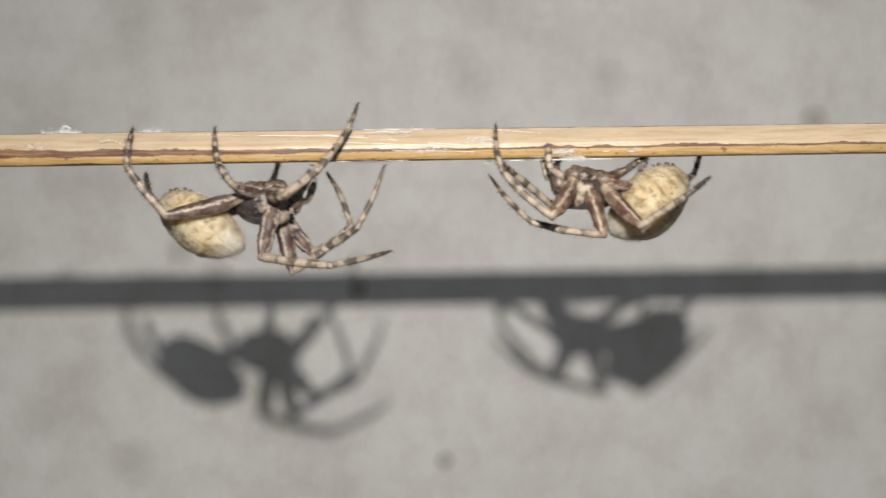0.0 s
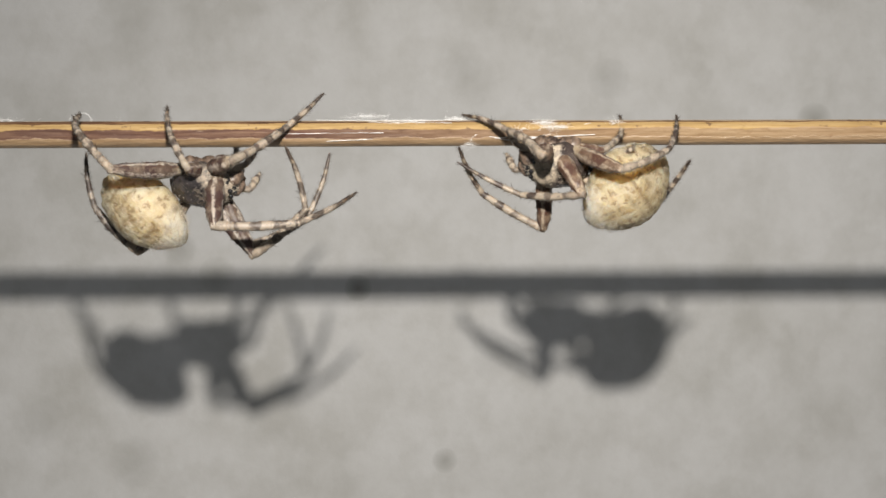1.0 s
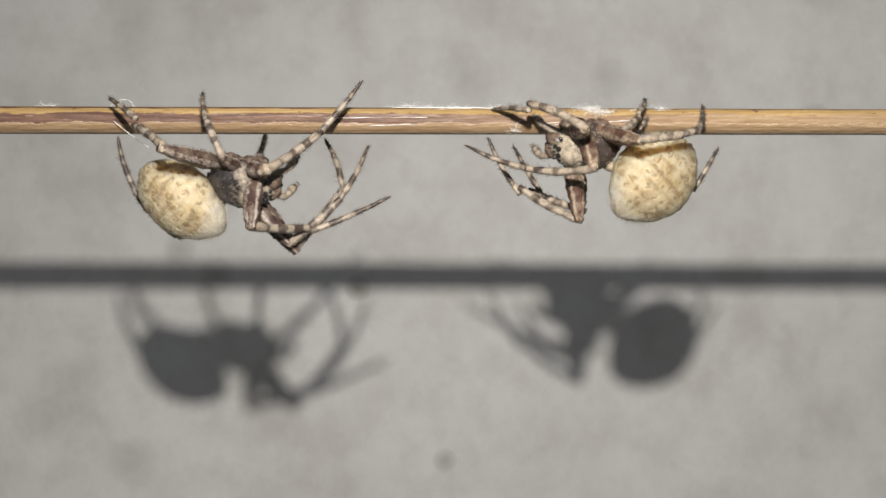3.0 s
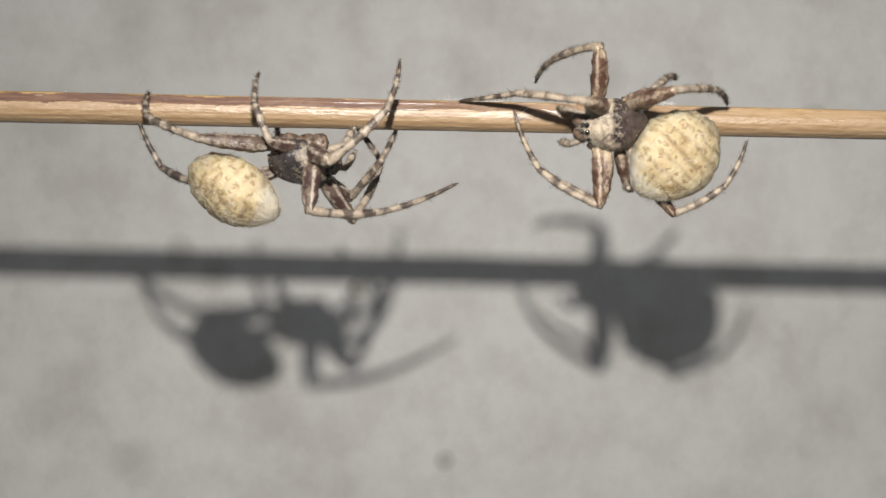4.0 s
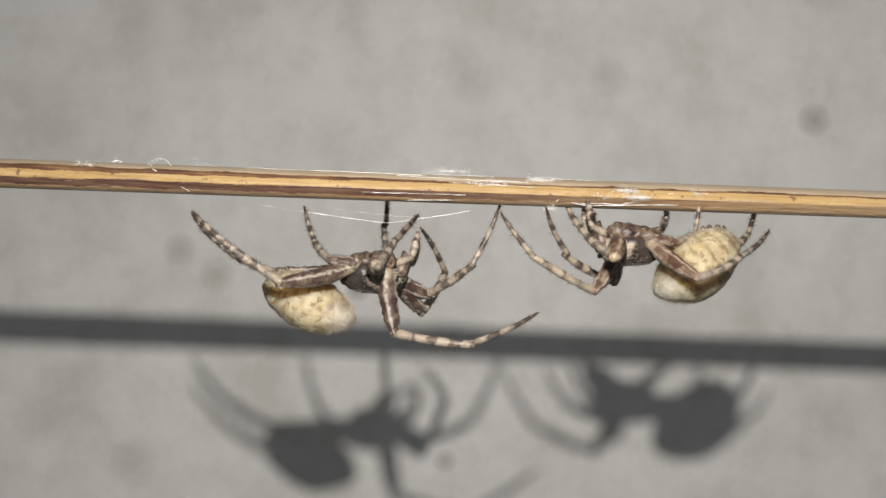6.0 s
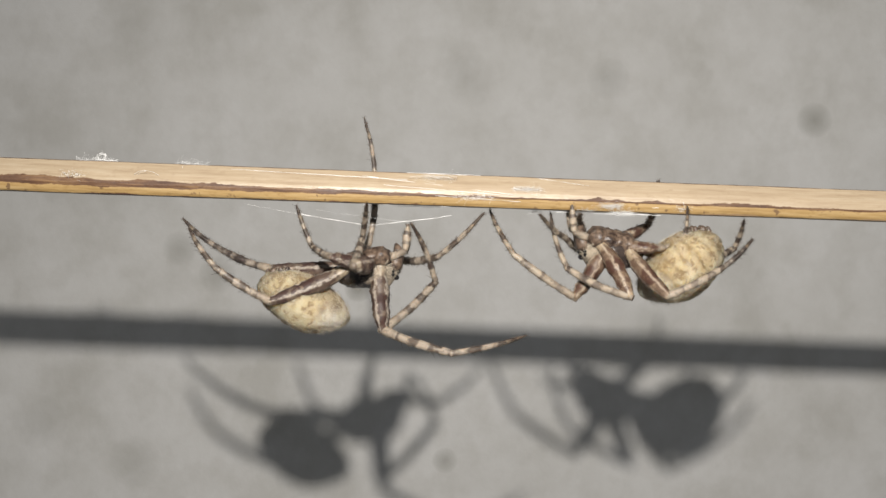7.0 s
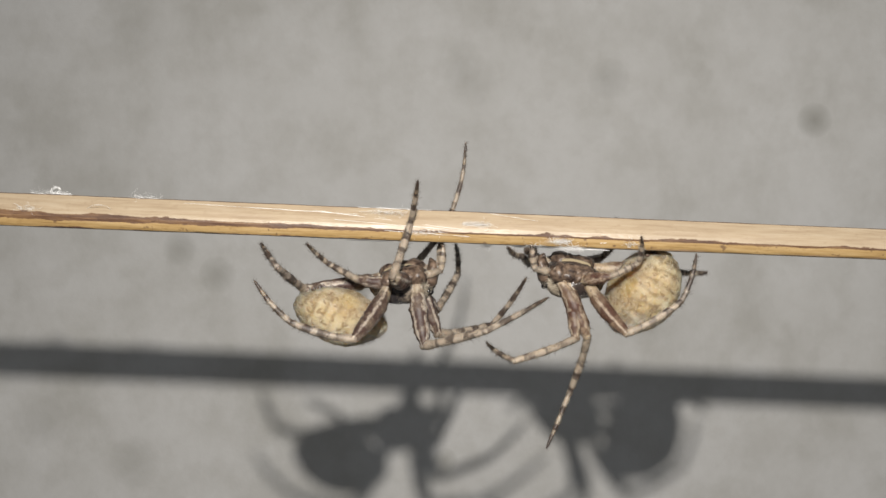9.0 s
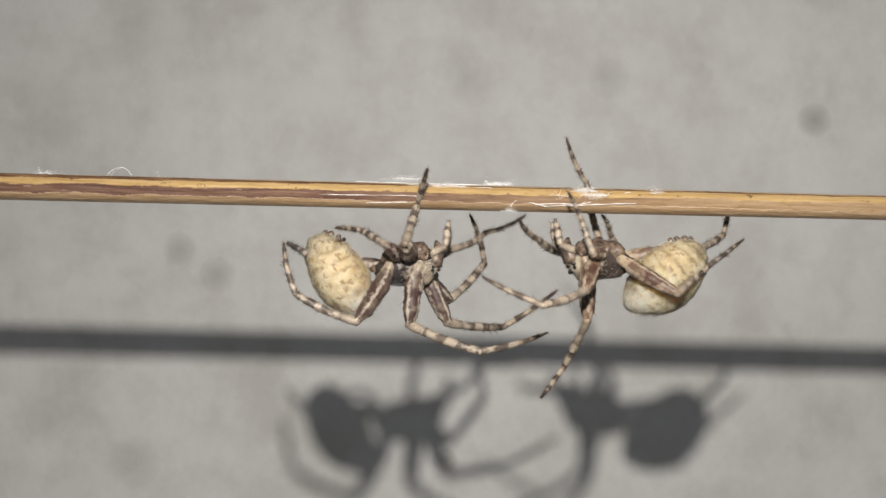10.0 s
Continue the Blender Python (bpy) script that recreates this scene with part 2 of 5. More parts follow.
WALL_SPOTS = [
    (0.0653, 1.2226, 0.0032, 0.55), (0.0003, 1.1628, 0.0023, 0.5), (-0.0149, 1.1931, 0.0025, 0.75),
    (-0.0461, 1.2000, 0.0034, 0.12), (0.0291, 1.2299, 0.0038, 0.28), (-0.0542, 1.1626, 0.0048, 0.25),
    (0.0081, 1.1802, 0.0034, 0.15), (-0.0710, 1.1696, 0.0050, 0.2), (0.0025, 1.2327, 0.0045, 0.12),
    (0.0295, 1.1910, 0.0045, 0.12), (-0.0400, 1.1955, 0.0032, 0.1),
    (-0.0396, 1.1954, 0.0034, 0.3), (-0.0463, 1.2001, 0.0030, 0.3), (0.0356, 1.1869, 0.0041, 0.2), (-0.0546, 1.2394, 0.0074, 0.12), (0.0049, 1.2295, 0.0049, 0.15),
]
PLASTER = wall_material()
FLOOR = plain_material("pale_concrete", (0.48, 0.47, 0.45), (0.40, 0.39, 0.37), 9, 0.9, 0.2, 0.002)
BAMBOO = bamboo_material()
SILK = plain_material("white_silk", (0.85, 0.85, 0.84), (0.75, 0.75, 0.74), 900, 0.35, 0.6)
PALE, BROWN = (0.325, 0.270, 0.208), (0.032, 0.020, 0.017)
FEMUR = banded_material("femur_cuticle", (0.33, 0.275, 0.20), (0.030, 0.0125, 0.0125), [(0.0, 0.7), (0.08, 0.25), (0.18, 0.3), (0.26, 0.95), (0.40, 0.85), (0.48, 1.0), (0.66, 1.0), (0.72, 0.75), (0.80, 1.0), (0.94, 0.9), (1.0, 0.3)], 0.4, (0.46, 0.41, 0.35), 0.05, 1.0)
PATELLA = banded_material("patella_cuticle", PALE, BROWN, [(0.0, 0.7), (0.4, 0.15), (0.8, 0.5), (1.0, 0.8)])
TIBIA = banded_material("tibia_cuticle", PALE, BROWN, [(0.05, 0.7), (0.12, 0.05), (0.24, 0.1), (0.28, 0.75), (0.36, 0.75), (0.40, 0.05), (0.52, 0.1), (0.57, 1.0), (0.68, 1.0), (0.72, 0.05), (0.85, 0.1), (0.90, 1.0)])
META = banded_material("metatarsus_cuticle", PALE, BROWN, [(0.0, 0.2), (0.05, 0.7), (0.12, 0.7), (0.18, 0.05), (0.32, 0.05), (0.38, 1.0), (0.52, 1.0), (0.58, 0.05), (0.74, 0.1), (0.80, 1.0)])
TARSUS = banded_material("tarsus_cuticle", (0.240, 0.195, 0.143), (0.024, 0.015, 0.013), [(0.0, 0.3), (0.18, 0.2), (0.32, 1.0), (1.0, 1.0)], 0.45, None, 0.08, 0.95)
RED_FEMUR = banded_material("red_femur_cuticle", (0.34, 0.27, 0.185), (0.048, 0.019, 0.014), [(0.0, 0.6), (0.08, 0.15), (0.22, 0.2), (0.32, 0.9), (0.44, 0.75), (0.52, 1.0), (0.70, 1.0), (0.76, 0.7), (0.83, 1.0), (0.93, 0.9), (1.0, 0.2)], 0.4, (0.42, 0.355, 0.275), 0.06, 1.0)
DARK_TIBIA = banded_material("dark_tibia_cuticle", (0.308, 0.258, 0.204), (0.029, 0.019, 0.016), [(0.04, 0.9), (0.12, 0.1), (0.22, 0.1), (0.26, 0.9), (0.37, 0.9), (0.42, 0.1), (0.52, 0.1), (0.57, 1.0), (0.70, 1.0), (0.75, 0.1), (0.83, 0.1), (0.88, 1.0)], 0.45, None, 0.15, 0.9)
DARK_META = banded_material("dark_metatarsus_cuticle", (0.308, 0.258, 0.204), (0.029, 0.019, 0.016), [(0.0, 0.3), (0.05, 0.8), (0.13, 0.8), (0.18, 0.05), (0.30, 0.05), (0.36, 1.0), (0.53, 1.0), (0.59, 0.1), (0.72, 0.1), (0.78, 1.0)], 0.45, None, 0.15, 0.9)
DUSKY_TIBIA = banded_material("dusky_tibia_cuticle", (0.27, 0.23, 0.19), (0.024, 0.016, 0.014), [(0.04, 0.9), (0.14, 0.2), (0.20, 0.2), (0.26, 1.0), (0.50, 1.0), (0.54, 0.5), (0.60, 0.5), (0.64, 1.0), (0.84, 0.95), (0.88, 0.3), (0.93, 0.9)], 0.45, None, 0.12, 0.95)
DUSKY_META = banded_material("dusky_metatarsus_cuticle", (0.27, 0.23, 0.19), (0.024, 0.016, 0.014), [(0.0, 0.3), (0.08, 0.9), (0.20, 0.9), (0.25, 0.15), (0.32, 0.15), (0.38, 1.0), (0.66, 1.0), (0.70, 0.3), (0.76, 1.0)], 0.45, None, 0.12, 0.95)
CARAPACE = carapace_material("carapace_cuticle", (0.010, 0.009, 0.0095), (0.050, 0.043, 0.043), (0.27, 0.22, 0.165))
CARAPACE_B = carapace_material("brown_carapace_cuticle", (0.014, 0.011, 0.011), (0.075, 0.056, 0.048), (0.35, 0.29, 0.215))
JOINT = plain_material("mottled_brown_cuticle", (0.15, 0.105, 0.075), (0.020, 0.012, 0.010), 1900, 0.42, 0.5, 0.0002)
SHINE = plain_material("black_eye", (0.012, 0.011, 0.012), (0.008, 0.008, 0.008), 3000, 0.08, 0.8)
STERNUM = sternum_material()
HAIR = plain_material("pale_hair", (0.55, 0.50, 0.41), (0.40, 0.345, 0.26), 2500, 0.55, 0.4)
FUZZ = plain_material("grey_brown_hair", (0.24, 0.195, 0.145), (0.09, 0.066, 0.048), 2500, 0.55, 0.4)
SPINE = plain_material("dark_spine", (0.07, 0.045, 0.03), (0.04, 0.03, 0.02), 2500, 0.45, 0.4)
ABDOMEN = abdomen_material()


# ---- mesh helpers ----
def part(name, bm, material, parent, label=""):
    me = bpy.data.meshes.new(name)
    for f in bm.faces:
        f.smooth = True
    bm.normal_update()
    bm.to_mesh(me)
    bm.free()
    for k in material if isinstance(material, (list, tuple)) else (material,):
        me.materials.append(k)
    ob = new(name, me)
    ob.parent = parent
    return tagged(ob, label)


def tube(bm, pts, n=12, flat=1.0, slot=0):
    """A closed round body through (place, radius) rows."""
    rings = []
    for i, (c, r) in enumerate(pts):
        a, b = Vector(pts[max(i - 1, 0)][0]), Vector(pts[min(i + 1, len(pts) - 1)][0])
        d = (b - a).normalized()
        side = d.cross(Vector((0, 0, 1)))
        if side.length < 0.05:
            side = d.cross(Vector((0, 1, 0)))
        side.normalize()
        up = side.cross(d)
        rings.append([bm.verts.new(Vector(c) + r * (math.cos(w) * side + flat * math.sin(w) * up)) for w in (2 * math.pi * k / n for k in range(n))])
    for p, q in zip(rings, rings[1:]):
        for k in range(n):
            bm.faces.new((p[k], p[(k + 1) % n], q[(k + 1) % n], q[k])).material_index = slot
    bm.faces.new(rings[0][::-1]).material_index = slot
    bm.faces.new(rings[-1]).material_index = slot
    return rings


def hair(bm, root, tip, r, slot):
    """A thin three-sided bristle."""
    root, tip = Vector(root), Vector(tip)
    d = (tip - root).normalized()
    a = d.orthogonal().normalized() * r
    b = d.cross(a)
    ring = [bm.verts.new(root + a * math.cos(w) + b * math.sin(w)) for w in (0, 2.094, 4.189)]
    top = bm.verts.new(tip)
    for k in range(3):
        bm.faces.new((ring[k], ring[(k + 1) % 3], top)).material_index = slot


def limb(name, profile, length, material, parent, hairs, rng, spines=0, bow=0.0, label="", coat=None):
    """One rigid leg segment along +x from its joint; profile rows: share of length, radius in mm."""
    bm = bmesh.new()
    pts = []
    steps = 22
    x0, x1 = profile[0][0], profile[-1][0]
    for i in range(steps + 1):
        x = x0 + (x1 - x0) * i / steps
        for (xa, ra), (xb, rb) in zip(profile, profile[1:]):
            if xa <= x <= xb + 1e-9:
                k = (x - xa) / (xb - xa)
                k = k * k * (3 - 2 * k)
                r = ra + (rb - ra) * k
                break
        r *= 1 + rng.uniform(-0.06, 0.06)
        z = bow * length * (math.sin(math.pi * min(max(x, 0), 1)))
        pts.append(((x * length, 0, z), r * 0.001))
    around = bm.verts.layers.float.new("around")
    rings = tube(bm, pts, 14)
    # how far round towards the upper side each place lies, 0 to 1
    for ring, (c, r) in zip(rings, pts):
        for v in ring:
            v[around] = 0.5 + 0.5 * (v.co.z - c[2]) / r
            v.co += (v.co - Vector(c)) * (0.16 * noise.noise(v.co * 2600 + Vector((0, 0, length * 9e4))))
    skin = len(bm.verts)
    for _ in range(hairs * 5):
        (c, r) = pts[rng.randint(1, steps - 1)]
        w = rng.uniform(0, 2 * math.pi)
        out = Vector((0, math.cos(w), math.sin(w)))
        root = Vector(c) + out * r * 0.9 + Vector((rng.uniform(-1, 1) * length / steps / 2, 0, 0))
        long = rng.uniform(0.12, 0.46) * 0.001
        hair(bm, root, root + out * long * 0.75 + Vector((long * rng.uniform(0.2, 0.9), 0, 0)), 0.000015, 1)
    for _ in range(spines):
        (c, r) = pts[rng.randint(3, steps - 2)]
        w = rng.uniform(0, 2 * math.pi)
        out = Vector((0, math.cos(w), math.sin(w)))
        long = rng.uniform(0.5, 0.85) * 0.001
        root = Vector(c) + out * r * 0.9
        hair(bm, root, root + out * long * 0.7 + Vector((long * 0.6, 0, 0)), 0.000024, 2)
    # hair takes the colour of its place, with some white ones
    for i, v in enumerate(bm.verts):
        if i >= skin:
            v[around] = 0.0 if (i // 4) % 8 == 0 else 0.3
    return part(name, bm, (material, coat or material, SPINE), parent, label)


# ---- setting ----
def box(bm, lo, hi):
    r = bmesh.ops.create_cube(bm, size=1)
    for v in r["verts"]:
        v.co = Vector([a + (b - a) * (c + 0.5) for a, b, c in zip(lo, hi, v.co)])


def slab(name, lo, hi, material, label, category):
    bm = bmesh.new()
    box(bm, lo, hi)
    me = bpy.data.meshes.new(name)
    bm.to_mesh(me)
    bm.free()
    me.materials.append(material)
    return tagged(new(name, me), label, category, kind="structure")


wall = slab("wall_back", (-2.5, WALL_Y, 0), (2.5, WALL_Y + 0.15, 2.6), PLASTER, "smooth grey plastered wall with faint stains", "wall")
floor = slab("floor", (-3, -3, -0.1), (3, WALL_Y + 0.3, -0.002), FLOOR, "plain pale concrete floor", "floor")


# ---- the stick ----
def bamboo_stick():
    px = STICK_Y / 2154.0
    # cross-section: depth and height, from the pale face round the rind and the back
    corners = [
        (-3.5, 27.5), (-10, 18), (-16, 9), (-20.5, -1), (-22, -9), (-21.8, -10.7), (-21.4, -12.2), (-20.4, -18.5), (-18.6, -23.5), (-15.8, -27.3),
        (-1, -28.6), (5, -28.5), (8, -27.6), (13, -25.4), (20, -20), (25, -11), (27, 0), (25, 11), (20, 19), (12, 25), (6, 27.6), (1, 28.6),
    ]
    # points round it in steps of about a tenth of a millimetre, with the length of the way round
    section, way, lengths = [], 0.0, []
    for (y0, z0), (y1, z1) in zip(corners, corners[1:] + corners[:1]):
        lengths.append(way)
        long = math.hypot(y1 - y0, z1 - z0)
        for i in range(max(1, round(long / 1.6))):
            f = i / max(1, round(long / 1.6))
            section.append((y0 + (y1 - y0) * f, z0 + (z1 - z0) * f, way + long * f))
        way += long

    bm = bmesh.new()
    chart = bm.loops.layers.uv.new("round")
    # close stations along the middle, wide ones towards the ends
    places = [-0.15 + 0.005 * i for i in range(20)] + [-0.05 + 0.00032 * i for i in range(313)] + [0.055 + 0.005 * i for i in range(20)]
    rings, bands = [], []
    for x in places:
        s = px * (1.0 - 0.9 * x)
        ring = []
        for y, z, u in section:
            n = noise.noise(Vector((x * 230, u * 0.16, 0))) + 0.6 * noise.noise(Vector((x * 900, u * 0.3, 3)))
            ring.append(bm.verts.new((x, y * s + n * px * 0.35, z * s + n * px * 0.55)))
        rings.append(ring)
        # where seam, rind, stripe, back and rim begin; the brown seam widens towards one end
        wide = min(max((-0.003 - x) / 0.028, 0), 1)
        starts = [0, lengths[4] - 6.0 * wide, lengths[6] + 2.6 * wide, lengths[9], lengths[10] + 1.5, lengths[20], way]
        row = []
        for u in [u for _, _, u in section] + [way]:
            k = max(i for i in range(6) if u >= starts[i])
            # even steps near each border, a plain stretch between them
            after, before = u - starts[k], starts[k + 1] - u
            reach = min(24.0, starts[k + 1] - starts[k])
            row.append(k + (after / reach if after < before else 1 - before / reach) if min(after, before) < reach / 2 else k + 0.5)
        bands.append(row)
    n = len(section)
    for x0, x1, p, q, a, b in zip(places, places[1:], rings, rings[1:], bands, bands[1:]):
        for k in range(n):
            f = bm.faces.new((p[k], p[(k + 1) % n], q[(k + 1) % n], q[k]))
            for corner, uv in zip(f.loops, ((x0, a[k]), (x0, a[k + 1]), (x1, b[k + 1]), (x1, b[k]))):
                corner[chart].uv = (uv[0] * 20, uv[1])
    bm.faces.new(rings[0])
    bm.faces.new(rings[-1][::-1])
    bmesh.ops.recalc_face_normals(bm, faces=bm.faces)
    ob = part("bamboo_stick", bm, BAMBOO, None)
    for f in ob.data.polygons:
        f.use_smooth = True
    ob.data.set_sharp_from_angle(angle=radians(38))
    return tagged(ob, "thin split bamboo stick with pale face and brown edges", "stick")


stick = bamboo_stick()


def silk_tuft(parent, x, y, z, half, spread, count, seed, label="fluffy white silk tuft"):
    """Loose loops of very thin thread clinging to the stick; all in mm."""
    rng = random.Random(seed)
    bm = bmesh.new()
    for i in range(count * 12):
        p = Vector((x + half * 0.75 * (rng.uniform(-1, 1) + rng.uniform(-0.6, 0.6)), y + rng.gauss(0, spread * 0.5), z + rng.gauss(0, spread * 0.45)))
        way = Vector((rng.choice((-1, 1)), rng.uniform(-0.4, 0.4), rng.uniform(-0.4, 0.4))).normalized()
        # most threads lie flat in a mat, a few stand off in loops
        loose = 1.0 if i % 9 == 0 else 0.8
        row = []
        for _ in range(rng.randint(5, 9) + (8 if loose == 1 else 0)):
            row.append((tuple(p * 0.001), rng.uniform(0.003, 0.007) * 0.001))
            way = (way + loose * Vector((rng.uniform(-1, 1), rng.uniform(-0.6, 0.6), rng.uniform(-1, 1)))).normalized()
            home = Vector((0, y - p.y, z - p.z)) * (0.04 if loose == 1 else 0.2)
            p = p + way * 0.12 + home
        tube(bm, row, 4)
    return part("silk_tuft", bm, SILK, parent, label)


def silk_line(parent, a, b, r, sag, seed, label="thin shiny silk thread"):
    """A nearly straight thread between two places in mm."""
    rng = random.Random(seed)
    a, b = Vector(a), Vector(b)
    row = []
    for i in range(15):
        k = i / 14
        p = a.lerp(b, k) + Vector((0, rng.uniform(-0.02, 0.02), -sag * 4 * k * (1 - k) + rng.uniform(-0.02, 0.02)))
        row.append((tuple(p * 0.001), r * 0.00055 * rng.uniform(0.3, 1.5)))
    bm = bmesh.new()
    tube(bm, row, 5)
    return part("silk_thread", bm, SILK, parent, label)


def face_y(z):
    """Depth of the pale face of the stick at a height, both in mm from its middle."""
    return max(-1.1 + 0.35 * z + 0.18 * max(z, 0) ** 2, -1.2)


def x_mm(p):
    return (p - 784) / 18.12


for k, (p, y, z, half, spread, count) in enumerate([
    (100, 0.25, 1.72, 1.0, 0.16, 7), (75, 0.2, 1.68, 1.2, 0.10, 5), (258, 0.2, 1.65, 1.3, 0.12, 8), (58, -1.2, 0.15, 0.9, 0.14, 4),
    (1000, -1.3, -1.0, 0.9, 0.22, 13), (1020, -1.1, -1.62, 1.2, 0.15, 11), (870, 0.7, -1.75, 0.4, 0.12, 3), (960, -0.9, -1.45, 1.2, 0.10, 3),
    (1125, -1.25, -1.0, 0.4, 0.12, 3), (760, -1.2, -0.6, 2.2, 0.08, 12), (850, -1.1, 0.3, 1.3, 0.1, 12), (690, -1.0, 1.2, 2.4, 0.07, 8),
]):
    silk_tuft(stick, x_mm(p), y, z, half, spread, count, 40 + k)
for k, (a, b, r) in enumerate([
    ((x_mm(330), -0.75, 1.28), (x_mm(640), -1.05, 0.85), 0.03), ((x_mm(560), -0.95, 1.1), (x_mm(830), -1.27, -0.25), 0.035), ((x_mm(600), -1.22, 0.25), (x_mm(830), -1.26, -0.35), 0.03),
    ((x_mm(640), -0.52, 1.58), (x_mm(770), -0.52, 1.56), 0.04), ((x_mm(690), -1.26, -0.62), (x_mm(840), -1.1, -0.9), 0.03), ((x_mm(870), -0.6, 1.5), (x_mm(960), -0.95, 0.9), 0.025),
    ((x_mm(930), 0.2, -1.70), (x_mm(1090), -0.35, -1.70), 0.05), ((x_mm(905), -0.2, -1.72), (x_mm(940), 0.3, -1.72), 0.06), ((x_mm(620), 0.3, -1.68), (x_mm(700), 0.1, -1.68), 0.035),
    ((x_mm(540), -0.45, -1.6), (x_mm(720), -0.55, -1.58), 0.04),
]):
    if min(a[2], b[2]) > -1.0:
        a, b = (a[0], face_y(a[2]) - 0.05, a[2]), (b[0], face_y(b[2]) - 0.05, b[2])
    silk_line(stick, a, b, r, 0.0, 70 + k)


def silk_curve(parent, places, r, seed):
    """A thread bent smoothly through places in mm."""
    rng = random.Random(seed)
    places = [Vector(p) for p in places]
    ends = [places[0]] + places + [places[-1]]
    bm, row = bmesh.new(), []
    for a, b, c, d in zip(ends, ends[1:], ends[2:], ends[3:]):
        for i in range(6):
            f = i / 6
            p = 0.5 * (2 * b + (c - a) * f + (2 * a - 5 * b + 4 * c - d) * f * f + (3 * b - a - 3 * c + d) * f ** 3)
            row.append((tuple(p * 0.001), r * 0.00055 * rng.uniform(0.4, 1.5)))
    row.append((tuple(places[-1] * 0.001), r * 0.0002))
    tube(bm, row, 5)
    return part("silk_thread", bm, SILK, parent, "thin curled silk thread")


def turned(p, y, z):
    """A place given as it lies when the stick is turned by 60 degrees."""
    return (x_mm(p), 0.5 * y - 0.866 * z, 0.866 * y + 0.5 * z)


# threads that cling to the golden band, a loop on the pale face and a curl on the top edge
silk_curve(stick, [turned(p, -1.45, z) for p, z in ((915, -0.9), (950, -0.72), (985, -0.78), (1005, -0.6), (1035, -0.05), (1062, 0.2), (1072, 0.45), (1082, 0.55))], 0.045, 101)
silk_curve(stick, [turned(p, -1.47, z) for p, z in ((960, -0.68), (990, -0.76), (1008, -0.55), (1040, 0.0), (1070, 0.18))], 0.03, 102)
silk_curve(stick, [turned(p, -1.5, z) for p, z in ((872, -1.2), (876, -0.8), (884, -0.4), (888, 0.1))], 0.03, 103)
silk_curve(stick, [turned(p, -1.5, z) for p, z in ((996, -0.75), (1003, -0.3), (1000, 0.2), (1012, 0.7))], 0.035, 104)
silk_curve(stick, [turned(p, -1.1, z) for p, z in ((1125, -0.1), (1122, 0.3), (1128, 0.7), (1124, 1.1))], 0.02, 105)
silk_curve(stick, [turned(p, -0.2, z) for p, z in ((160, 0.9), (170, 1.55), (184, 1.85), (197, 1.65), (206, 1.0))], 0.022, 106)
silk_curve(stick, [turned(p, -0.2, z) for p, z in ((165, 0.9), (178, 1.6), (190, 1.82), (200, 1.5), (203, 0.9))], 0.014, 107)
for k, (y, z) in enumerate(((0.25, 0.0), (0.3, 0.08), (0.2, -0.05))):
    silk_curve(stick, [(x_mm(100 + a + 2 * k), y, 1.62 + z + b) for a, b in ((-8, 0.0), (-12, 0.45), (-4, 0.75), (4, 0.5), (0, 0.2), (10, 0.05), (24, 0.12))], 0.04, 110 + k)


def silk_strand(label, rows):
    """A strand of joined threads; rows: the two ends of each in mm, its thickness and its seed."""
    root = tagged(new("silk_strand"), label, "silk")
    for a, b, r, seed in rows:
        silk_line(root, (a[0], 0, a[1]), (b[0], 0, b[1]), r, 0.05, seed)
    return root


# drawn down in the middle, its outer threads thinner
slack_strand = silk_strand("long slack white silk strand by the stick", [
    ((-7.6, 0.35), (-0.4, -0.72), 0.036, 91), ((-0.4, -0.72), (7.6, 0.35), 0.036, 93), ((-12.5, 1.2), (-5.6, 0.0), 0.013, 94), ((-5.5, 0.7), (3.0, -0.3), 0.012, 95),
])
short_strand = silk_strand("short taut white silk strand by the stick", [((-2.1, 0.0), (2.1, 0.0), 0.042, 92)])


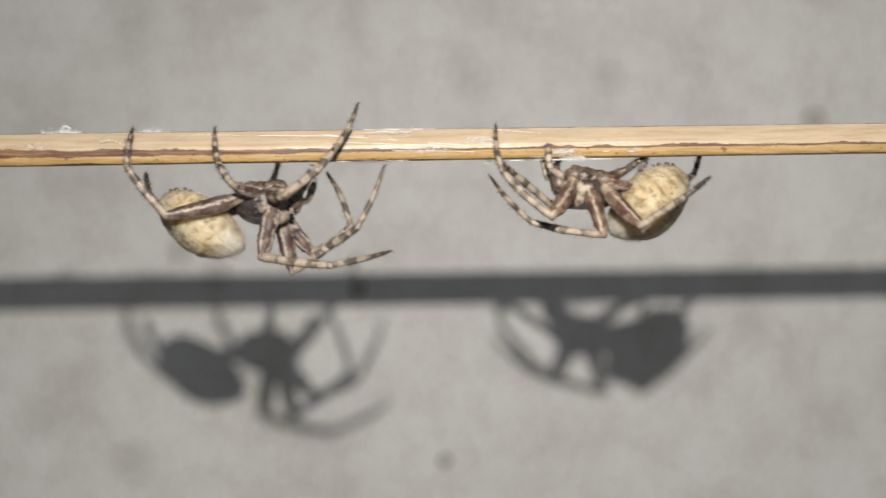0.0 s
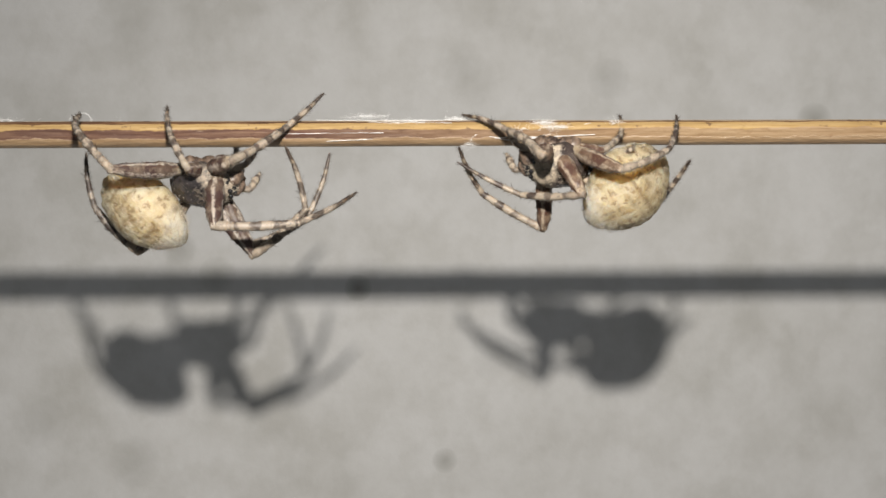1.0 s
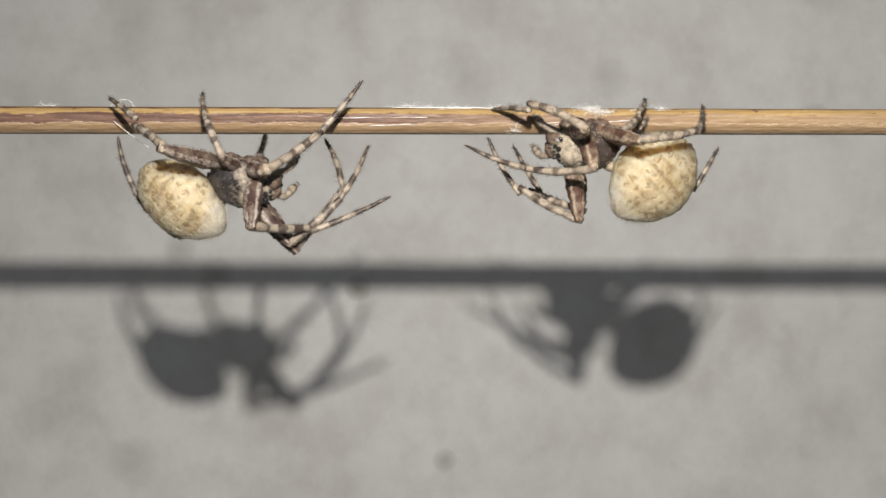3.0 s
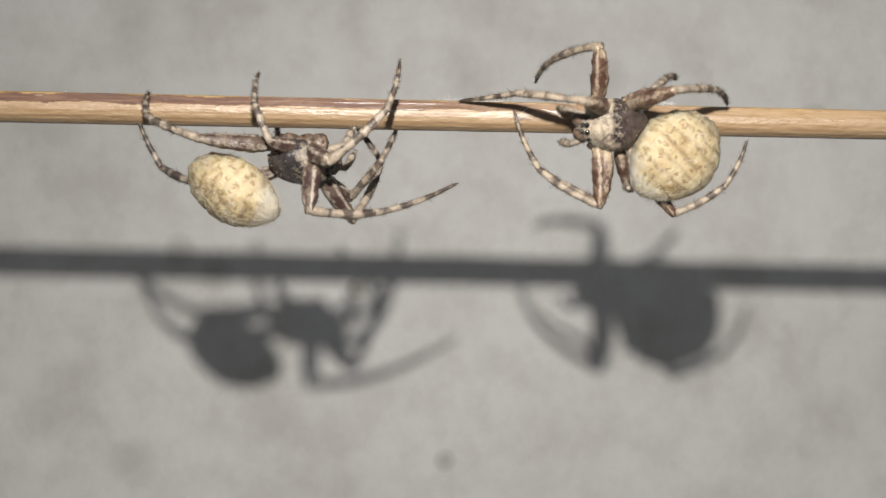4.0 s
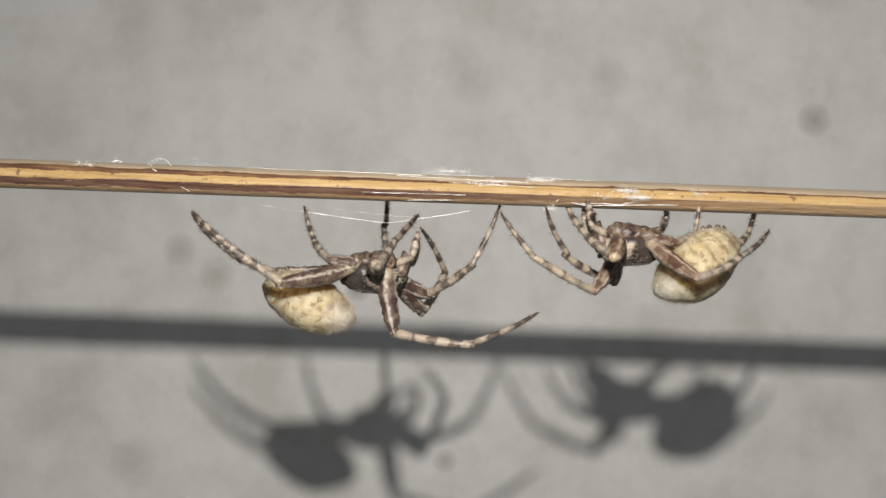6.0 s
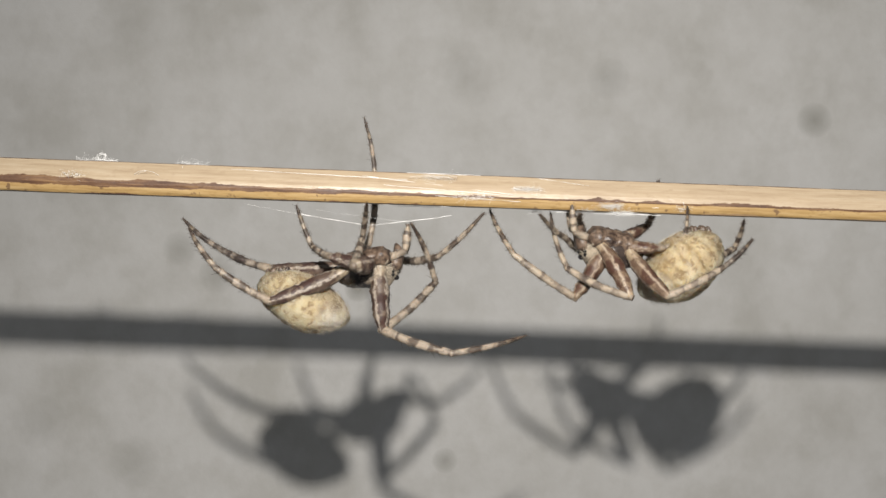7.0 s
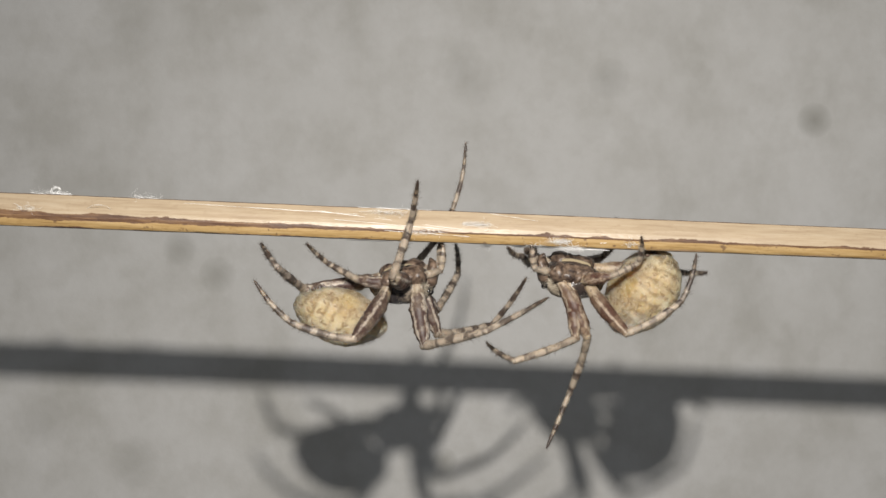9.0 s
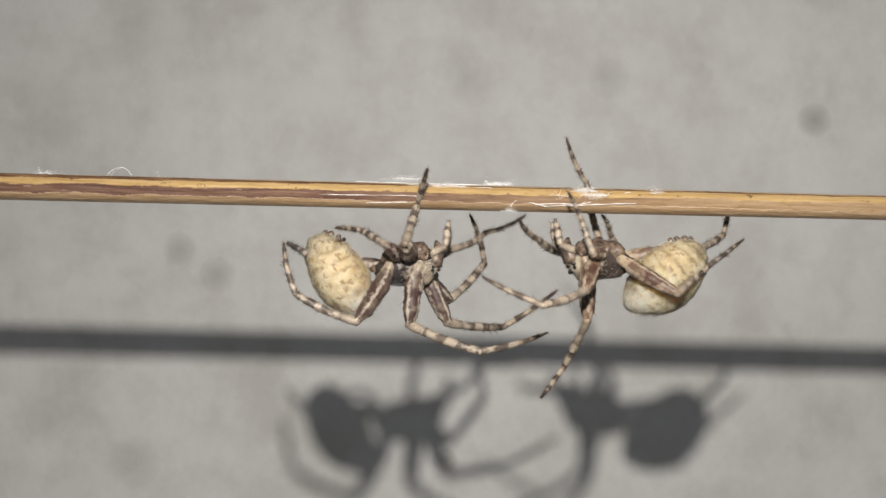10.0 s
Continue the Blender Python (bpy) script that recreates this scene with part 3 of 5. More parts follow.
# ---- spiders ----
def build_abdomen(parent, size, lean, rng, label):
    """Plump ovoid abdomen: +x front, +z back side, with fine hair; lean tips its front towards the belly, in degrees."""
    a, b, h = (s * 0.001 for s in size)
    tip = Matrix.Rotation(radians(lean), 3, "Y")

    def skin(x, y, z):
        # broad shoulders in front, narrower tail, slightly flatter belly
        w = 1.0 - 0.22 * max(x, 0) ** 1.8 - 0.12 * max(-x, 0) ** 2
        hump = 0.10 * math.exp(-((x - 0.4) / 0.4) ** 2) * max(z, 0)
        # upright flanks: the cross-section is squarer than an ellipse
        r = math.hypot(y, z)
        full = r / max((abs(y) ** 2.7 + abs(z) ** 2.7) ** (1 / 2.7), 1e-6) if r > 1e-6 else 1.0
        y, z = y * (0.5 + 0.5 * full), z * (0.5 + 0.5 * full)
        return Vector((x * a * (1.1 if x > 0 else 1), y * b * w, (z * (0.93 if z < 0 else 1.05) * w + hump) * h))

    bm = bmesh.new()
    bmesh.ops.create_uvsphere(bm, u_segments=72, v_segments=48, radius=1)
    for v in bm.verts:
        x, y, z = v.co.z, v.co.x, v.co.y
        p = skin(x, y, z)
        n1 = noise.noise(p * 700) * 0.03 + noise.noise(p * 2400) * 0.016
        fold = 0.006 - 0.02 * abs(math.sin(2700 * p.x + 1.8 + 0.8 * noise.noise(p * 500))) ** 5 * (1 if x < 0.5 else 0.3)
        rump = 0.07 * abs(noise.noise(p * 1500)) * min(max(-x - 0.45, 0) * 4, 1)
        v.co = tip @ (p * (1 + n1 + fold + rump))
    for _ in range(2600):
        v = Vector((rng.gauss(0, 1), rng.gauss(0, 1), rng.gauss(0, 1))).normalized()
        root = skin(*v) * 0.99
        long = rng.uniform(0.1, 0.34) * 0.001 * (1.2 if v.x > 0.45 or v.z < -0.3 else 0.8)
        out = Vector((v.x / a, v.y / b, v.z / h)).normalized()
        way = out * long + Vector((rng.uniform(-0.5, 0.2), rng.uniform(-0.4, 0.4), 0)) * long
        hair(bm, tip @ root, tip @ (root + way), 0.000016, 1)
    # a white ruff of longer hair round the waist end
    for _ in range(420):
        w, u = rng.uniform(0, 2 * math.pi), rng.uniform(0.55, 0.97)
        k = math.sqrt(1 - u * u)
        root = skin(u, k * math.cos(w), k * math.sin(w)) * 0.99
        long = rng.uniform(0.25, 0.65) * 0.001
        out = Vector((0.9, math.cos(w), math.sin(w))).normalized()
        way = (out + Vector((rng.uniform(-0.3, 0.3), rng.uniform(-0.4, 0.4), rng.uniform(-0.4, 0.4)))) * long
        hair(bm, tip @ root, tip @ (root + way), 0.000012, 1)
    ob = part("abdomen", bm, (ABDOMEN, HAIR), parent, label)
    bm = bmesh.new()
    # a cluster of short blunt cones under the tail
    for sx, sy, r in ((-0.80, 0.34, 0.36), (-0.80, -0.34, 0.36), (-0.66, 0.62, 0.28), (-0.66, -0.62, 0.28), (-0.90, 0.16, 0.24), (-0.90, -0.16, 0.24), (-0.55, 0.25, 0.26), (-0.55, -0.25, 0.26)):
        z = skin(sx, 0, -math.sqrt(1 - sx * sx)).z * 0.97
        tube(bm, [(tuple(tip @ Vector((sx * a * f, sy * 0.001, z + dz))), r * g) for f, dz, g in ((1, 0.0003, 0.001), (1.02, -0.00005, 0.001), (1.04, -0.0003, 0.00075), (1.05, -0.00042, 0.0003))], 9)
    part("spinnerets", bm, JOINT, ob, "cluster of short dark brown spinnerets")
    return ob


def build_spider(label, lengths, abdomen_size, lean, slim, near, femur, tibia, meta, shell, dusky, seed):
    """A spider facing +x with its back to +z; near is the side (+1 or -1 in y) turned to the lens, slim the girth of its lower legs, dusky its darker hind leg."""
    rng = random.Random(seed)
    root = tagged(new("spider"), label, "spider", "spiders on the stick")
    parts = {"abdomen": build_abdomen(root, abdomen_size, lean, rng, "plump cream abdomen with brown mottling")}
    # cephalothorax: broad thorax, narrower raised head
    bm = bmesh.new()
    bmesh.ops.create_uvsphere(bm, u_segments=40, v_segments=28, radius=1)
    for v in bm.verts:
        x, y, z = v.co.z, v.co.x, v.co.y
        w = 1.0 - 0.36 * max(x, 0) ** 1.2 - 0.12 * max(-x, 0)
        dip = -0.16 * math.exp(-((x + 0.25) / 0.28) ** 2 - (y / 0.3) ** 2) * (z > 0)
        top = 1.0 + 0.22 * math.exp(-((x - 0.5) / 0.3) ** 2)
        p = Vector((x * 3.2, y * 2.5 * w, (z * (top if z > 0 else 0.72) + dip) * 2.05)) * 0.001
        v.co = p * (1 + 0.07 * noise.noise(p * 1300) + 0.035 * noise.noise(p * 3200))
    for _ in range(2400):
        d = Vector((rng.uniform(-0.9, 1), rng.uniform(-1, 1), rng.uniform(0, 1))).normalized()
        w = 1.0 - 0.36 * max(d.x, 0) ** 1.2
        p = Vector((d.x * 3.15, d.y * 2.4 * w, d.z * 2.05)) * 0.001
        if d.x < 0.1 and rng.random() < 0.88:
            continue
        long = rng.uniform(0.15, 0.5) * 0.001 * (1 if d.x > 0.1 else 0.6)
        hair(bm, p, p + d * long * 0.6 + Vector((long * 0.6, 0, 0)), 0.000019, 2 if d.x > 0.15 or rng.random() < 0.3 else 1)
    carapace = part("carapace", bm, (shell, FUZZ, HAIR), root, "dark hairy carapace with a dull shine")
    for sx, sy, sz, r in ((2.62, 0.32, 1.45, 0.26), (2.92, 0.30, 0.90, 0.24), (2.36, 1.02, 1.05, 0.20), (2.46, 1.06, 0.74, 0.19)):
        for s in (-1, 1):
            bm = bmesh.new()
            bmesh.ops.create_icosphere(bm, subdivisions=2, radius=r * 0.001, matrix=Matrix.Translation((sx * 0.001, s * sy * 0.001, sz * 0.001)))
            part("eye", bm, SHINE, carapace, "glossy black bead eye")
    bm = bmesh.new()
    bmesh.ops.create_uvsphere(bm, u_segments=20, v_segments=12, radius=1)
    for v in bm.verts:
        v.co = Vector((v.co.x * 1.5 - 0.1, v.co.y * 0.95 * (1 + 0.25 * v.co.x), v.co.z * 0.28 - 1.55)) * 0.001
    part("sternum", bm, STERNUM, root, "dark breast plate with a cream centre")
    bm = bmesh.new()
    tube(bm, [((-0.0033, 0, -0.0001), 0.0004), ((-0.0027, 0, -0.0002), 0.0005), ((-0.0021, 0, -0.0002), 0.0006)], 10)
    part("pedicel", bm, JOINT, root, "short dark waist")
    for s in (-1, 1):
        bm = bmesh.new()
        tube(bm, [((0.0020, s * 0.0005, 0.0006), 0.0005), ((0.0028, s * 0.0006, 0.0002), 0.00072), ((0.0032, s * 0.0006, -0.0006), 0.00062), ((0.0033, s * 0.0005, -0.0013), 0.00042), ((0.0032, s * 0.0003, -0.0018), 0.00014)], 12)
        part("chelicera", bm, JOINT, root, "short dark brown jaw")
        palp = limb("pedipalp", [(0.0, 0.28), (0.3, 0.40), (0.9, 0.28), (1.0, 0.22)], 0.0021, PATELLA, root, 40, rng)
        palp.matrix_basis = pose(0.0022, s * 0.0009, -0.0005, 0, 12, s * 22)
        tip = limb("palp_tip", [(0.0, 0.28), (0.5, 0.38), (1.0, 0.10)], 0.0026, TIBIA, palp, 50, rng)
        tip.matrix_basis = pose(0.0020, 0, 0, 0, 62, -s * 14)
    thick = {1: 1.2, 2: 1.14, 3: 0.92, 4: 1.1}
    for side, s in (("near", near), ("far", -near)):
        for n in (1, 2, 3, 4):
            lf, lt, lm = (v * 0.001 for v in lengths[n + (4 if side == "far" else 0)])
            k = thick[n]
            g = k * slim
            k *= 0.5 + 0.5 * slim
            coxa = Vector(((1.5, 0.6, -0.4, -1.3)[n - 1], s * 1.5, -0.5)) * 0.001
            f = limb("femur", [(-0.04, 0.40 * k), (0.12, 0.54 * k), (0.42, 0.78 * k), (0.78, 0.66 * k), (1.02, 0.38 * k)], lf, femur, root, 70, rng, 7, 0.035, "thick dark femur with pale streaks")
            t = limb("tibia", [(0.2, 0.34 * g), (0.32, 0.36 * g), (0.6, 0.40 * g), (0.9, 0.33 * g), (1.01, 0.28 * g)], lt, DUSKY_TIBIA if (side, n) == dusky and side == "far" else tibia, root, 80, rng, 14, 0.045, "pale tibia with dark rings")
            limb("patella", [(-0.05, 0.34 * g), (0.08, 0.42 * g), (0.2, 0.38 * g), (0.26, 0.32 * g)], lt, PATELLA, t, 26, rng, 0, 0.045)
            m = limb("metatarsus", [(-0.03, 0.27 * g), (0.2, 0.27 * g), (0.5, 0.24 * g), (0.7, 0.2 * g)], lm, DUSKY_META if (side, n) == dusky else meta, root, 60, rng, 12, 0.045, "slender pale metatarsus with dark rings")
            limb("tarsus", [(0.68, 0.2 * g), (0.85, 0.17 * g), (0.97, 0.12 * g), (1.03, 0.03)], lm, TARSUS, m, 18, rng, 0, 0.045, "dark tapering tarsus", SPINE)
            bm = bmesh.new()
            tube(bm, [((coxa.x * 0.45, coxa.y * 0.3, -0.00095), 0.0008), ((coxa.x * 0.8, coxa.y * 0.75, -0.0009), 0.00102), ((coxa.x, coxa.y * 1.05, -0.0008), 0.00090 * k), ((coxa.x * 1.12, coxa.y * 1.25, -0.0007), 0.00070 * k), ((coxa.x * 1.18, coxa.y * 1.36, -0.0006), 0.00074 * k), ((coxa.x * 1.24, coxa.y * 1.5, -0.0005), 0.00042 * k)], 16)
            for v in bm.verts:
                v.co += Vector((noise.noise(v.co * 2300), noise.noise(v.co * 2100 + Vector((5, 0, 0))), noise.noise(v.co * 1900 + Vector((0, 7, 0))))) * 0.00022
            for _ in range(160):
                w, u = rng.uniform(0, 2 * math.pi), rng.uniform(0.6, 1.4)
                out = Vector((0.3 * math.cos(w), 0.3 * math.sin(w) * s, math.sin(w)))
                p = Vector((coxa.x * u, coxa.y * u, -0.00075)) + out * 0.0006
                hair(bm, p, p + out.normalized() * rng.uniform(0.15, 0.4) * 0.001 + Vector((rng.uniform(-1, 1), rng.uniform(-1, 1), 0)) * 0.0001, 0.000014, 1)
            part("coxa", bm, (JOINT, HAIR), root, "short stout brown coxa")
            parts[side, n] = (coxa, (f, lf), (t, lt), (m, lm))
    return root, parts


LEFT_LEGS = {1: (6.7, 7.6, 7.9), 2: (4.8, 7.0, 5.9), 3: (3.8, 3.9, 4.1), 4: (8.5, 6.0, 5.0), 5: (6.7, 7.4, 7.2), 6: (6.1, 6.4, 6.6), 7: (5.5, 6.4, 7.0), 8: (8.5, 6.0, 5.1)}
RIGHT_LEGS = {1: (6.7, 6.8, 6.2), 2: (6.1, 7.3, 6.6), 3: (3.8, 3.2, 3.6), 4: (7.4, 6.0, 4.7), 5: (6.0, 6.9, 6.2), 6: (5.8, 6.0, 5.6), 7: (5.8, 3.2, 3.6), 8: (8.5, 5.4, 4.6)}
left_spider, left_spider_parts = build_spider("cream and brown orb-weaver spider hanging under the bamboo stick", LEFT_LEGS, (4.5, 3.4, 2.7), 9, 0.92, 1, FEMUR, DARK_TIBIA, DARK_META, CARAPACE, ("far", 4), 11)
right_spider, right_spider_parts = build_spider("larger cream orb-weaver spider with reddish brown legs on the stick", RIGHT_LEGS, (4.5, 4.05, 3.05), 4, 0.82, -1, RED_FEMUR, TIBIA, META, CARAPACE_B, ("near", 4), 23)


# ---- movement ----
def stride(leg, rows):
    """Keys the three segments of a leg. Rows: seconds, then yaw and pitch of femur, tibia and metatarsus in the spider's space."""
    coxa, *segments = leg
    keys = [[], [], []]
    turn = [None, None, None]
    for t, *angles in rows:
        at = Vector(coxa)
        ways = []
        for k in range(3):
            yaw, pitch = radians(angles[2 * k]), radians(angles[2 * k + 1])
            ways.append(Vector((math.cos(pitch) * math.cos(yaw), math.cos(pitch) * math.sin(yaw), math.sin(pitch))))
        for k, (ob, length) in enumerate(segments):
            way = ways[k]
            # the bowed side turns towards the outside of the bend
            out = ways[0] - ways[1] if k == 0 else ways[1] - ways[2]
            out = out - way * out.dot(way)
            if turn[k] is None:
                q, room = way.to_track_quat("X", "Z"), math.pi
            else:
                q = turn[k][0].rotation_difference(way) @ turn[k][1]
                room = max(0.0, radians(60) - turn[k][0].angle(way))
            if out.length > 0.08:
                z = q @ Vector((0, 0, 1))
                twist = math.atan2(way.dot(z.cross(out)), z.dot(out))
                q = Matrix.Rotation(min(max(twist, -room), room), 3, way).to_quaternion() @ q
            turn[k] = (way, q)
            keys[k].append((t, Matrix.Translation(at) @ q.to_matrix().to_4x4()))
            at = at + way * length
    for (ob, _), rows_of in zip(segments, keys):
        walk(ob, rows_of)


def motions():
    walk(stick, [
        (0, pose(0.00000, 0.12190, 1.21048, 0.0, -0.8, 0.0)), (0.2, pose(-0.00673, 0.12088, 1.21149, 0.0, 0.1, 0.0)),
        (0.5, pose(-0.00412, 0.11829, 1.21320, 0.0, 0.1, 0.0)), (0.8, pose(-0.00434, 0.11829, 1.21238, 0.0, 0.1, 0.0)),
        (0.9, pose(-0.00188, 0.11888, 1.21231, -60.0, -0.2, -0.0)), (1, pose(-0.00221, 0.11888, 1.21154, -60.0, -0.2, 0.0)),
        (1.2, pose(-0.00210, 0.11908, 1.21054, -58.0, 0.1, 0.0)), (1.3, pose(-0.00232, 0.11908, 1.20954, -58.0, 0.1, -0.0)),
        (1.4, pose(-0.00251, 0.12027, 1.20782, 0.0, 1.0, 0.0)), (1.5, pose(-0.00251, 0.12027, 1.20748, 0.0, 1.0, 0.0)),
        (2, pose(-0.00167, 0.11987, 1.21085, -25.0, 0.8, 0.0)), (2.2, pose(-0.00083, 0.11849, 1.21205, -60.0, 0.2, 0.0)),
        (3.3, pose(0.00246, 0.11771, 1.21259, -80.0, 0.1, 0.0)), (3.5, pose(0.00300, 0.11752, 1.21319, -105.0, -0.0, 0.0)),
        (3.6, pose(0.00395, 0.11810, 1.21578, -122.0, 0.9, 0.0)), (3.7, pose(0.00438, 0.11791, 1.21441, -110.0, 1.2, 0.0)),
        (4, pose(0.00275, 0.11829, 1.21292, -105.0, 1.2, 0.0)), (4.2, pose(0.00246, 0.11791, 1.21078, -95.0, 0.9, 0.0)),
        (4.3, pose(0.00246, 0.11791, 1.21100, -95.0, 0.9, 0.0)), (4.4, pose(0.00213, 0.11783, 1.21051, -88.0, 0.9, -0.0)),
        (4.5, pose(0.00164, 0.11771, 1.20874, -60.0, 1.0, 0.0)), (5, pose(0.00000, 0.11752, 1.20885, -55.0, 1.4, 0.0)),
        (5.5, pose(0.00191, 0.11733, 1.20777, -60.0, 1.5, 0.0)), (5.7, pose(0.00600, 0.11752, 1.20620, -58.0, 1.8, 0.0)),
        (6.8, pose(0.00432, 0.11927, 1.20557, 0.0, 2.1, 0.0)), (7, pose(0.00441, 0.11868, 1.20557, 0.0, 2.1, 0.0)),
        (7.2, pose(0.00441, 0.11868, 1.20557, 0.0, 2.1, 0.0)), (7.3, pose(0.00428, 0.11806, 1.20845, -46.0, 1.0, -0.2)),
        (7.5, pose(0.00408, 0.11714, 1.21004, -80.0, 0.8, 0.0)), (7.8, pose(0.00369, 0.11676, 1.20696, -74.0, 1.5, 0.0)),
        (8, pose(0.00110, 0.11868, 1.20215, -45.0, 2.1, 0.0)), (8.2, pose(-0.00028, 0.11927, 1.20117, 0.0, 2.2, 0.0)),
        (8.5, pose(0.00000, 0.12047, 1.20151, 0.0, 2.2, 0.0)), (8.7, pose(0.00038, 0.11987, 1.20150, 0.0, 2.3, 0.0)),
        (9, pose(-0.00045, 0.11987, 1.20222, 0.0, 2.3, 0.0)), (9.5, pose(0.00308, 0.12067, 1.20432, -42.0, 1.5, 0.0)),
        (9.7, pose(0.00208, 0.11928, 1.20598, -62.0, 1.1, -0.0)), (9.8, pose(0.00165, 0.11868, 1.20543, -60.0, 1.3, 0.0)),
        (10, pose(0.00165, 0.11849, 1.20527, -62.0, 1.4, 0.0)),
    ])
    walk(slack_strand, [
        (0, pose(-0.01055, 0.12350, 1.21025, 0.0, -0.8, 0.0)), (0.2, pose(-0.01729, 0.12248, 1.21144, 0.0, 0.1, 0.0)),
        (0.5, pose(-0.01442, 0.11989, 1.21318, 0.0, 0.1, 0.0)), (1, pose(-0.01253, 0.12048, 1.21144, 0.0, -0.2, 0.0)),
        (1.2, pose(-0.01244, 0.12068, 1.21048, 0.0, 0.1, 0.0)), (1.5, pose(-0.01296, 0.12187, 1.20754, 0.0, 1.0, 0.0)),
        (2, pose(-0.01207, 0.12147, 1.21090, 0.0, 0.8, 0.0)), (2.2, pose(-0.01109, 0.12009, 1.21202, 0.0, 0.2, 0.0)),
        (3.3, pose(-0.00770, 0.11931, 1.21256, 0.0, 0.1, 0.0)), (3.5, pose(-0.00713, 0.11912, 1.21315, 0.0, -0.0, 0.0)),
        (3.6, pose(-0.00622, 0.11970, 1.21594, 0.0, 0.9, 0.0)), (3.7, pose(-0.00577, 0.11951, 1.21460, 0.0, 1.2, 0.0)),
        (4, pose(-0.00746, 0.11989, 1.21309, 0.0, 1.2, 0.0)), (4.2, pose(-0.00771, 0.11951, 1.21087, 0.0, 0.9, 0.0)),
        (4.5, pose(-0.00784, 0.11721, 1.20604, 0.0, 2.0, 0.0)), (5, pose(-0.00674, 0.11702, 1.20560, 0.0, 0.0, 0.0)),
        (5.5, pose(-0.00564, 0.11683, 1.20461, 0.0, -1.0, 0.0)), (5.7, pose(-0.00456, 0.11702, 1.20375, 0.0, -1.0, 0.0)),
        (6.8, pose(-0.00711, 0.11877, 1.20292, 0.0, 1.0, 0.0)), (7, pose(-0.00680, 0.11818, 1.20302, 0.0, 1.0, 0.0)),
        (7.2, pose(-0.00581, 0.12028, 1.20580, 0.0, 2.1, 0.0)), (7.5, pose(-0.00753, 0.11664, 1.20720, 0.0, 2.0, 0.0)),
        (7.8, pose(-0.00777, 0.11626, 1.20416, 0.0, 2.0, 0.0)), (8, pose(-0.00735, 0.11818, 1.20027, 0.0, 2.0, 0.0)),
        (8.2, pose(-0.01061, 0.12087, 1.20137, 0.0, 2.2, 0.0)), (8.5, pose(-0.01043, 0.12207, 1.20170, 0.0, 2.2, 0.0)),
        (9, pose(-0.01083, 0.12147, 1.20244, 0.0, 2.3, 0.0)), (9.5, pose(-0.00732, 0.12227, 1.20442, 0.0, 1.5, 0.0)),
        (9.8, pose(-0.00860, 0.12028, 1.20551, 0.0, 1.3, 0.0)), (10, pose(-0.00859, 0.12009, 1.20536, 0.0, 1.4, 0.0)),
    ])
    walk(short_strand, [
        (0, pose(-0.03004, 0.12350, 1.20998, 0.0, -0.8, 0.0)), (0.2, pose(-0.03662, 0.12248, 1.21149, 0.0, 0.1, 0.0)),
        (0.5, pose(-0.03334, 0.11989, 1.21322, 0.0, 0.1, 0.0)), (1, pose(-0.03155, 0.12048, 1.21139, 0.0, -0.2, 0.0)),
        (1.2, pose(-0.03149, 0.12068, 1.21053, 0.0, 0.1, 0.0)), (1.5, pose(-0.03219, 0.12187, 1.20788, 0.0, 1.0, 0.0)),
        (2, pose(-0.03124, 0.12147, 1.21116, 0.0, 0.8, 0.0)), (2.2, pose(-0.03005, 0.12009, 1.21208, 0.0, 0.2, 0.0)),
        (3.3, pose(-0.02946, 0.11561, 1.21068, 0.0, 45.0, 0.0)), (3.5, pose(-0.02700, 0.11930, 1.21360, 0.0, 4.0, 0.0)),
        (3.6, pose(-0.02512, 0.11970, 1.21624, 0.0, 0.9, 0.0)), (3.7, pose(-0.02602, 0.11581, 1.21268, 0.0, 42.0, 0.0)),
        (4, pose(-0.02638, 0.11989, 1.21349, 0.0, 1.2, 0.0)), (4.2, pose(-0.02657, 0.11951, 1.21118, 0.0, 0.9, 0.0)),
        (4.5, pose(-0.02736, 0.11931, 1.20914, 0.0, 1.0, 0.0)), (5, pose(-0.03183, 0.11542, 1.20905, 0.0, 35.0, 0.0)),
        (5.5, pose(-0.03140, 0.11523, 1.20808, 0.0, 35.0, 0.0)), (5.7, pose(-0.02765, 0.11542, 1.20685, 0.0, 38.0, 0.0)),
        (6.8, pose(-0.02503, 0.12087, 1.20649, 0.0, 2.1, 0.0)), (7, pose(-0.02479, 0.12028, 1.20650, 0.0, 2.1, 0.0)),
        (7.2, pose(-0.02479, 0.12028, 1.20650, 0.0, 2.1, 0.0)), (7.5, pose(-0.02756, 0.11504, 1.20924, 0.0, 45.0, 0.0)),
        (7.8, pose(-0.02762, 0.11466, 1.20617, 0.0, 42.0, 0.0)), (8, pose(-0.02814, 0.12028, 1.20303, 0.0, 2.1, 0.0)),
        (8.2, pose(-0.02361, 0.11717, 1.19597, 0.0, 28.0, 0.0)), (8.5, pose(-0.02970, 0.12207, 1.20242, 0.0, 2.2, 0.0)),
        (9, pose(-0.03000, 0.12147, 1.20321, 0.0, 2.3, 0.0)), (9.5, pose(-0.02662, 0.12227, 1.20491, 0.0, 1.5, 0.0)),
        (9.8, pose(-0.02759, 0.12028, 1.20593, 0.0, 1.3, 0.0)), (10, pose(-0.02754, 0.12009, 1.20581, 0.0, 1.4, 0.0)),
    ])
